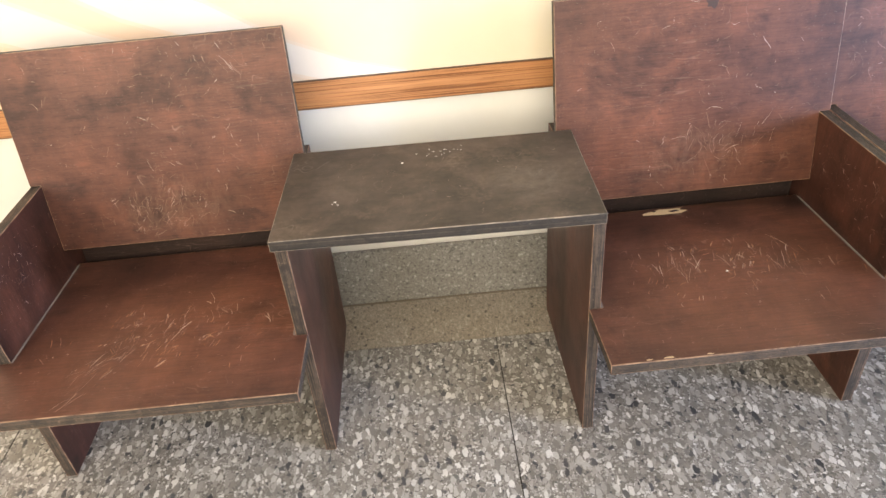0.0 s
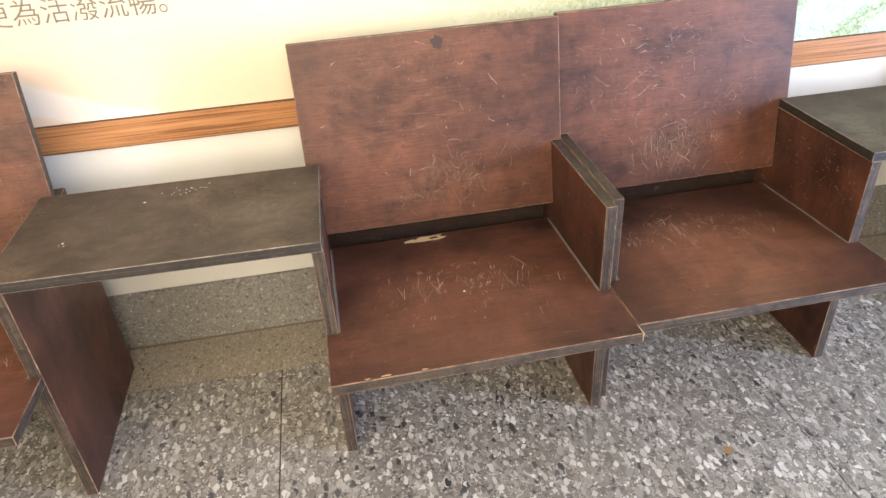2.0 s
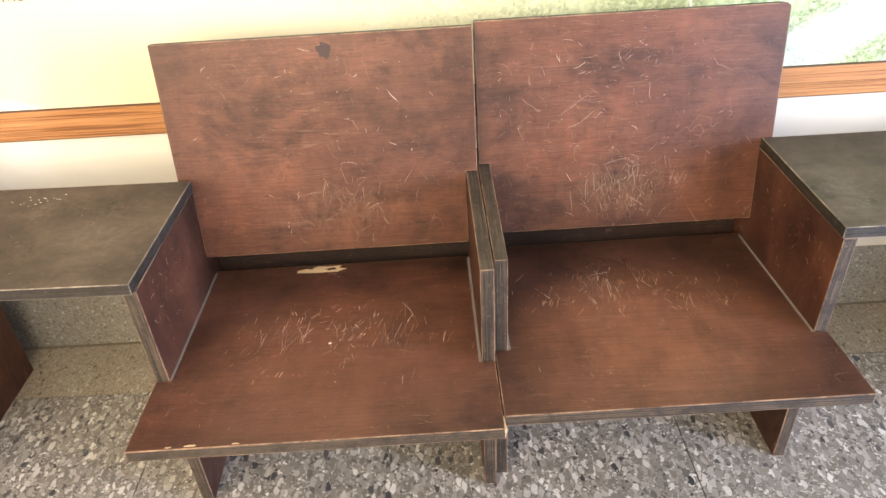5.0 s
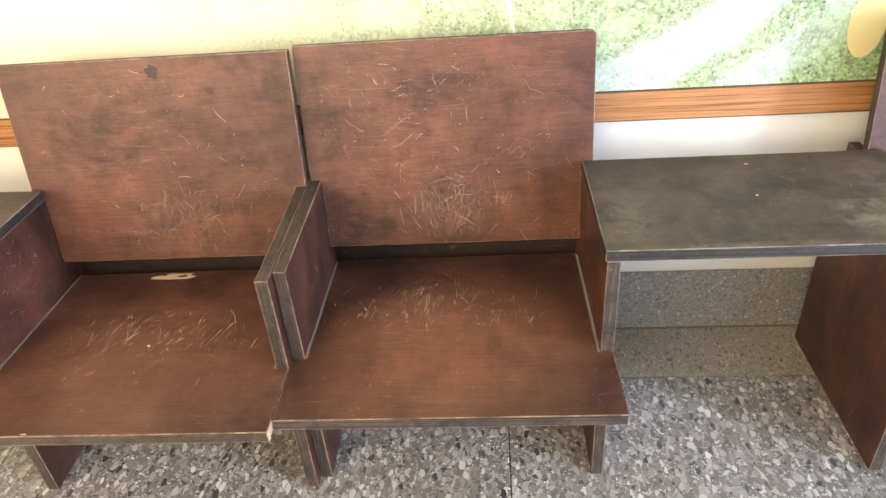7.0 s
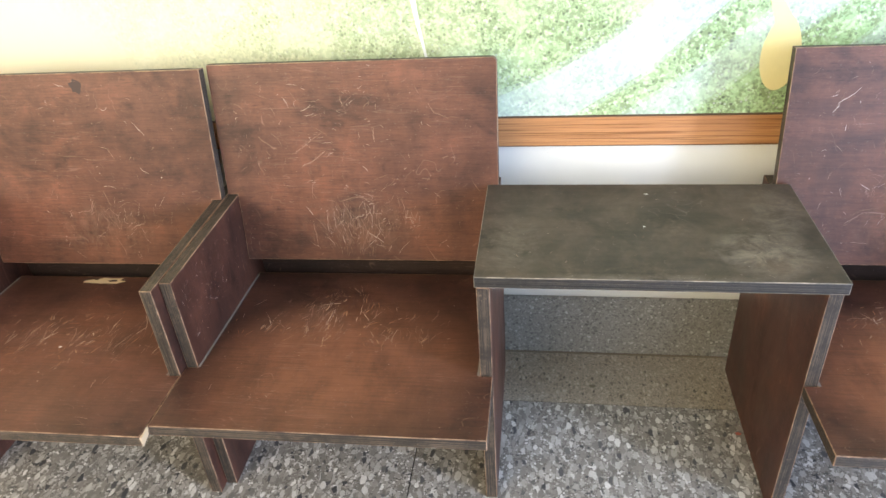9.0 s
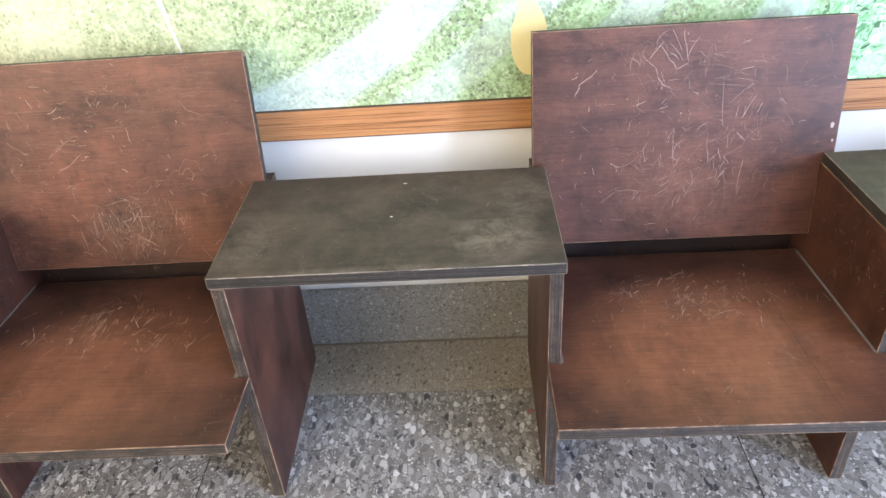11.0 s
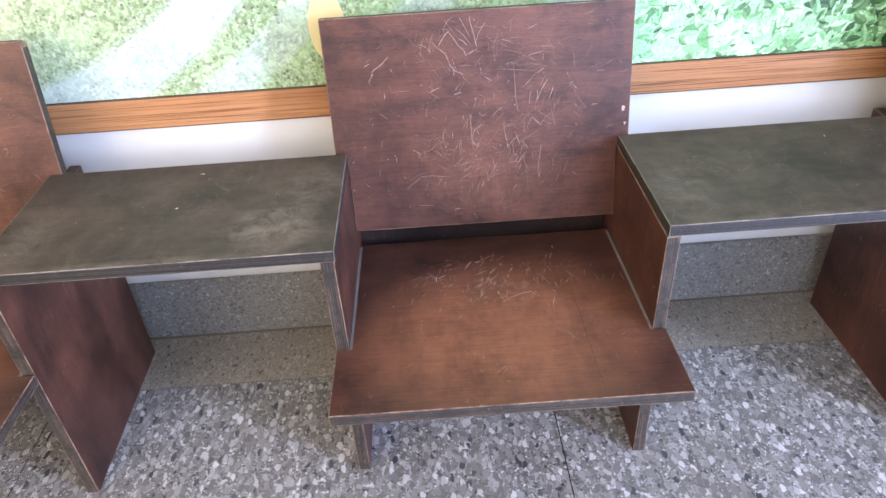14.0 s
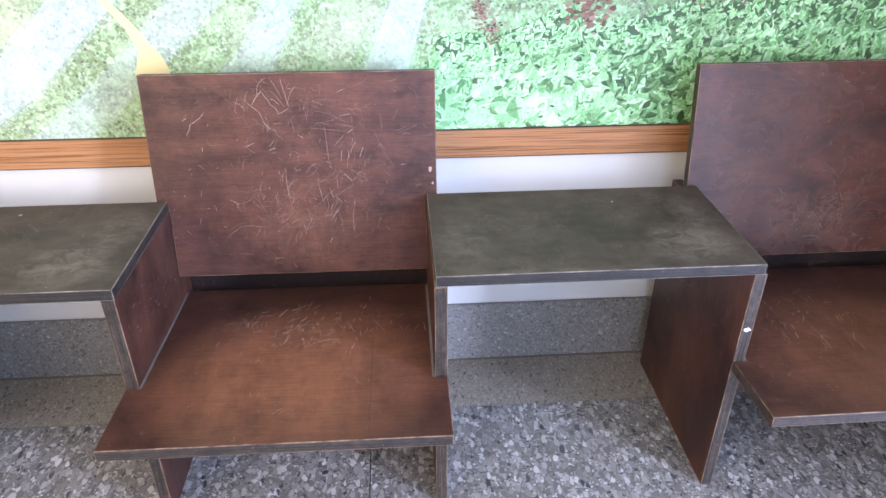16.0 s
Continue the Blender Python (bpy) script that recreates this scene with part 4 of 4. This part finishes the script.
LINES_B = [
    ((-0.227, 0.564), (-0.209, 0.581), (-0.12, 0.663)),
    ((-0.208, 0.493), (-0.159, 0.525), (-0.106, 0.583)),
    ((-0.037, 0.843), (-0.033, 0.79)),
    ((0.064, 0.688), (0.073, 0.617)),
    ((0.263, 0.8), (0.284, 0.755), (0.334, 0.726)),
    ((0.303, 0.533), (0.326, 0.549)),
    ((0.406, 0.42), (0.436, 0.365)),
    ((0.268, 0.367), (0.295, 0.339)),
    ((-0.08, 0.318), (-0.006, 0.345), (0.045, 0.324)),
    ((-0.111, 0.302), (-0.097, 0.248), (-0.061, 0.141), (-0.047, 0.034)),
    ((-0.02, 0.244), (-0.011, 0.173)),
    ((-0.0, 0.225), (0.025, 0.1)),
    ((-0.185, 0.219), (-0.177, 0.078)),
    ((-0.165, 0.182), (-0.108, 0.188)),
    ((-0.128, 0.215), (-0.104, 0.266)),
    ((0.228, 0.086), (0.276, -0.014)),
    ((0.28, 0.083), (0.315, 0.125)),
    ((0.151, 0.339), (0.162, 0.267)),
]
LINES_C = [
    ((-0.36, 0.715), (-0.346, 0.768), (-0.315, 0.792), (-0.29, 0.826)),
    ((-0.15, 0.876), (-0.107, 0.818), (-0.088, 0.754), (-0.05, 0.723)),
    ((-0.097, 0.924), (-0.065, 0.859), (-0.04, 0.812), (-0.004, 0.835)),
    ((-0.026, 0.98), (-0.018, 0.908), (-0.004, 0.844)),
    ((-0.168, 0.752), (-0.107, 0.764), (-0.075, 0.734)),
    ((-0.155, 0.715), (-0.161, 0.653), (-0.13, 0.623)),
    ((-0.174, 0.6), (-0.184, 0.538)),
    ((0.113, 0.753), (0.122, 0.557)),
    ((0.061, 0.74), (0.198, 0.719)),
    ((0.284, 0.72), (0.296, 0.657), (0.319, 0.611), (0.351, 0.537)),
    ((0.291, 0.64), (0.308, 0.665)),
    ((-0.036, 0.543), (-0.029, 0.391)),
    ((0.108, 0.406), (0.105, 0.344), (0.087, 0.292)),
    ((0.032, 0.341), (0.041, 0.278), (0.023, 0.226)),
    ((0.201, 0.39), (0.194, 0.302), (0.193, 0.222)),
    ((-0.27, 0.194), (-0.215, 0.262), (-0.093, 0.253)),
    ((-0.255, 0.247), (-0.215, 0.271), (-0.154, 0.293)),
]
LOW = "dark red-brown stained plywood chair, scratched"
wooden_chair(-1.616, 0.668, -0.042, 0.3, 100, LOW + ", beside a side table", usual_seat(0.0, 0.22, 40), usual_back(-0.02, 0.06, 34),
             seat_rakes=[(-0.12, 0.16, 0.07, 0.05, 9, 62, 12, 0.05), (0.08, 0.26, 0.09, 0.04, 9, 70, 16, 0.045)],
             back_rakes=[(-0.02, 0.06, 0.05, 0.02, 12, 30, 40, 0.03), (0.18, 0.42, 0.03, 0.02, 5, 100, 14, 0.045), (0.0, 0.45, 0.09, 0.012, 8, 92, 16, 0.025)])
chair_a = wooden_chair(-0.3415, 0.671, -0.045, 0.6, 200, "dark red-brown plywood chair, scratched seat with a splintered chip",
             usual_seat(0.0, 0.30, 30) + [("splintered_chip", BARE, [(-0.045, 0.545, 0.062, 0.017)]), ("pale_chip", BARE, [(-0.22, 0.006, 0.012, 0.003), (-0.26, 0.005, 0.008, 0.002), (-0.14, 0.005, 0.007, 0.002)]), ("white_fleck", FLECK, [(0.0, 0.265, 0.0035, 0.003)])],
             usual_back(0.07, 0.1, 18) + [("black_spot", SPOT, [(0.025, 0.455, 0.017, 0.017)])], LINES_A,
             seat_rakes=[(-0.12, 0.27, 0.055, 0.025, 10, 84, 8, 0.055), (0.09, 0.29, 0.055, 0.03, 10, 82, 9, 0.055), (0.19, 0.07, 0.01, 0.01, 1, 150, 6, 0.03), (0.0, 0.18, 0.12, 0.04, 5, 80, 14, 0.03)],
             back_rakes=[(0.05, 0.13, 0.07, 0.04, 9, 85, 30, 0.035)])
wooden_chair(0.3315, 0.669, -0.010, 0.5, 300, LOW + ", seat rubbed orange", usual_seat(-0.06, 0.36, 36), usual_back(-0.02, 0.08, 40) + [("clawed_scratch", SCRATCH, [(0.0, 0.075, 0.05, 0.035, 34, 88, 16, 0.055, 0.0014)])], LINES_B, 0.012,
             seat_rakes=[(-0.10, 0.35, 0.04, 0.02, 11, 88, 10, 0.055), (0.02, 0.36, 0.07, 0.03, 8, 92, 16, 0.04), (0.15, 0.33, 0.02, 0.02, 4, 96, 16, 0.05), (-0.04, 0.47, 0.02, 0.015, 3, 100, 50, 0.04)],
             back_rakes=[(-0.04, 0.08, 0.05, 0.03, 12, 88, 18, 0.05), (-0.14, 0.33, 0.04, 0.06, 6, 55, 25, 0.03), (0.04, 0.12, 0.05, 0.03, 6, 20, 40, 0.04)], seat_wood=WOOD_SEAT_RUBBED)
chair_c = wooden_chair(1.6115, 0.666, -0.003, -0.4, 400, "scratched red-brown stained plywood chair standing between two tables", usual_seat(0.03, 0.38, 60),
             usual_back(-0.02, 0.16, 42) + [("curled_scratch", SCRATCH, [(-0.07, 0.40, 0.05, 0.035, 10, 100, 40, 0.05, 0.0012), (0.17, 0.34, 0.03, 0.05, 5, 110, 30, 0.05, 0.0013), (0.08, 0.19, 0.06, 0.06, 8, 85, 30, 0.06, 0.0012)]), ("pale_chip", CHIP, [(0.317, 0.255, 0.0045, 0.007), (0.322, 0.222, 0.003, 0.004)])], LINES_C,
             seat_rakes=[(0.06, 0.36, 0.11, 0.04, 14, 60, 40, 0.045), (-0.10, 0.40, 0.06, 0.03, 7, 40, 40, 0.04), (-0.02, 0.05, 0.02, 0.012, 2, 60, 20, 0.03)],
             back_rakes=[(-0.02, 0.13, 0.07, 0.04, 12, 70, 45, 0.04), (-0.07, 0.40, 0.05, 0.03, 5, 112, 16, 0.05), (0.10, 0.40, 0.12, 0.03, 8, 5, 10, 0.05), (0.12, 0.22, 0.03, 0.06, 6, 85, 14, 0.05), (0.0, 0.28, 0.15, 0.1, 10, 80, 45, 0.03)], seat_wood=WOOD_SEAT_ORANGE)
chair_d = wooden_chair(2.893, 0.666, 0.0, 0.3, 500, LOW + ", backrest glossy", usual_seat(-0.1, 0.34, 40), usual_back(0.05, 0.1, 40),
             seat_rakes=[(-0.10, 0.28, 0.08, 0.05, 16, 95, 20, 0.055)], seat_wood=WOOD_SEAT_RUBBED, back_wood=WOOD_GLOSS)


bm = bmesh.new()
vs = [bm.verts.new(c) for c in ((0.3355, -0.737, 0.388), (0.3395, -0.735, 0.389), (0.3362, -0.7365, 0.364), (0.3355, -0.700, 0.389), (0.3375, -0.712, 0.372))]
for a, b, c in ((0, 1, 2), (1, 3, 4), (1, 4, 2), (0, 3, 1), (0, 2, 4), (0, 4, 3)):
    bm.faces.new((vs[a], vs[b], vs[c]))
part("splinter", bm, BARE, chair_a, "pale torn splinter at the seat's corner")
on_chip = Matrix.Translation((0, SEAT_FRONT, SEAT_Z + 0.0006)) @ Matrix.Rotation(-math.atan2(0.022, SEAT_REAR - SEAT_FRONT), 4, "X")
for hole in ((-0.025, 0.546, 0.017, 0.006), (-0.075, 0.551, 0.008, 0.003)):
    part("chip_hollow", flat_blob(on_chip, [hole], 31), SPOT, chair_a, "dark hollow in the splintered chip")
bm = bmesh.new()
stroke(bm, [Vector((0.172 + 0.0012 * math.sin(k * 2.1), 0.012 + 0.033 * k, 0)) for k in range(11)], 0.0008)
for v in bm.verts:
    v.co = Matrix.Translation((0, SEAT_FRONT, SEAT_Z + 0.0006)) @ Matrix.Rotation(-math.atan2(0.022, SEAT_REAR - SEAT_FRONT), 4, "X") @ v.co
part("seat_crack", bm, SPOT, chair_c, "fine dark crack running back from the seat's front")
bm = bmesh.new()
blob(bm, 0, 0, 0.008, 0.006, 77)
for v in bm.verts:
    v.co = Matrix.Translation((-0.320, FRONT, 0.468)) @ Matrix.Rotation(math.pi / 2, 4, "X") @ v.co
part("white_chip", bm, FLECK, chair_d, "white chip on the panel's front edge")


# ---- side tables: a board lying on the arms of two chairs ----
def side_table(x, y0, y1, yaw, seed, label, marks, scuffs=(), paint=TABLE_WORN):
    h = 0.332
    m = pose(x, y0, ARM_Z + 0.0255, 0, 0, yaw)
    ob = part("side_table", board([(-h, 0), (h, 0), (h, y1 - y0), (-h, y1 - y0)], 0.0245, Matrix.Identity(4), 0.0016), (paint, EDGE_DARK, RIM_DARK))
    tagged(ob, label, "table", "side tables")
    ob.matrix_basis = m
    part("scratch_wear", scratches(Matrix.Identity(4), [(0, 0.2, 0.17, 0.1, 26, 60, 70, 0.014, 0.0009)], seed, lambda u, v: abs(u) < h - 0.01 and 0.01 < v < 0.36), SCRATCH, ob, "pale scratches", "stuff")
    rs = random.Random(seed + 50)
    rub = [(rs.gauss(cu, su), rs.gauss(cv, sv), rs.uniform(0.0005, 0.0018), rs.uniform(0.0004, 0.0010)) for cu, cv, su, sv, n in scuffs for _ in range(n)]
    rub = [q for q in rub if abs(q[0]) < h - 0.006 and 0.006 < q[1] < 0.36]
    if rub:
        part("scuff_spray", flat_blob(Matrix.Identity(4), rub, seed + 60), SCUFF, ob, "dusty grey-brown scuffs", "stuff")
    part("fleck_spray", flat_blob(Matrix.Identity(4), marks, seed), FLECK, ob, "small white flecks", "stuff")
    return ob


EDGE_DARK = ply_edge("dark_table_edge", (0.010, 0.008, 0.006), (0.056, 0.043, 0.033))
rnd = random.Random(9)
side_table(-0.979, -0.609, -0.232, -1.0, 11, "dark olive-brown painted side table board with white flecks on chair arms",
           [(-0.21, 0.13, 0.0028, 0.0032), (-0.204, 0.119, 0.0025, 0.002), (-0.216, 0.122, 0.0015, 0.002), (-0.07, 0.28, 0.004, 0.003)] + [(rnd.gauss(0.03, 0.03), rnd.gauss(0.32, 0.015), 0.0022, 0.0015) for _ in range(16)], paint=TABLE)
side_table(0.973, -0.563, -0.185, 0.0, 12, "dark grey-olive painted side table board, scuffed at one corner", [(0.0, 0.19, 0.003, 0.0025), (0.02, 0.33, 0.006, 0.002)], [(0.22, 0.09, 0.05, 0.04, 80), (-0.26, 0.10, 0.04, 0.06, 40), (0.0, 0.012, 0.2, 0.006, 40)])
side_table(2.249, -0.560, -0.185, 0.0, 13, "dark grey-green painted side table board on chair arms", [(0.1, 0.3, 0.002, 0.002)], [(0.2, 0.2, 0.08, 0.09, 50), (-0.25, 0.10, 0.04, 0.05, 40)])

# ---- floor ----
bm = bmesh.new()
box(bm, ROOM_X0 - 0.2, ROOM_X1 + 0.2, ROOM_Y0 - 0.2, WALL_Y, -0.1, -0.003)
floor = tagged(part("floor", bm, JOINT), "polished terrazzo floor with coarse grey and white chips", "floor", kind="structure")
bm = bmesh.new()
box(bm, ROOM_X0, ROOM_X1, -0.2415, -0.035, -0.02, 0.0)
part("border_slab", bm, BORDER, floor, "fine tan terrazzo border along the wall")
bm = bmesh.new()
box(bm, ROOM_X0, 3.6, -0.0425, -0.035, -0.01, 0.0012)
part("grime_line", bm, plain("brown_floor_grime", (0.21, 0.175, 0.13), 0.9), floor, "brown grime where the border meets the skirting")
STEP, GAP = 1.2985, 0.0016
xs = [-0.842 + STEP * k for k in range(-5, 6)]
ys = [-0.243, -1.5415, -2.840, ROOM_Y0 - 0.2]
for a, b in zip(xs, xs[1:]):
    for c, d in zip(ys, ys[1:]):
        bm = bmesh.new()
        box(bm, a + GAP, b - GAP, d + GAP, c - GAP, -0.02, 0.0)
        part("slab", bm, FLOOR, floor)
bm = bmesh.new()
blob(bm, 0.246, -0.811, 0.014, 0.011, 5, 0.0006)
part("stain", bm, plain("brown_stain", (0.30, 0.18, 0.09)), floor, "small brown stain")
bm = bmesh.new()
blob(bm, 1.262, -0.326, 0.008, 0.006, 8, 0.0006)
part("stain", bm, plain("red_stain", (0.42, 0.10, 0.07)), floor, "small red mark")
bm = bmesh.new()
blob(bm, 0.910, -0.175, 0.009, 0.008, 6, 0.0006)
part("stain", bm, plain("olive_stain", (0.15, 0.13, 0.09)), floor, "small olive stain on the border")
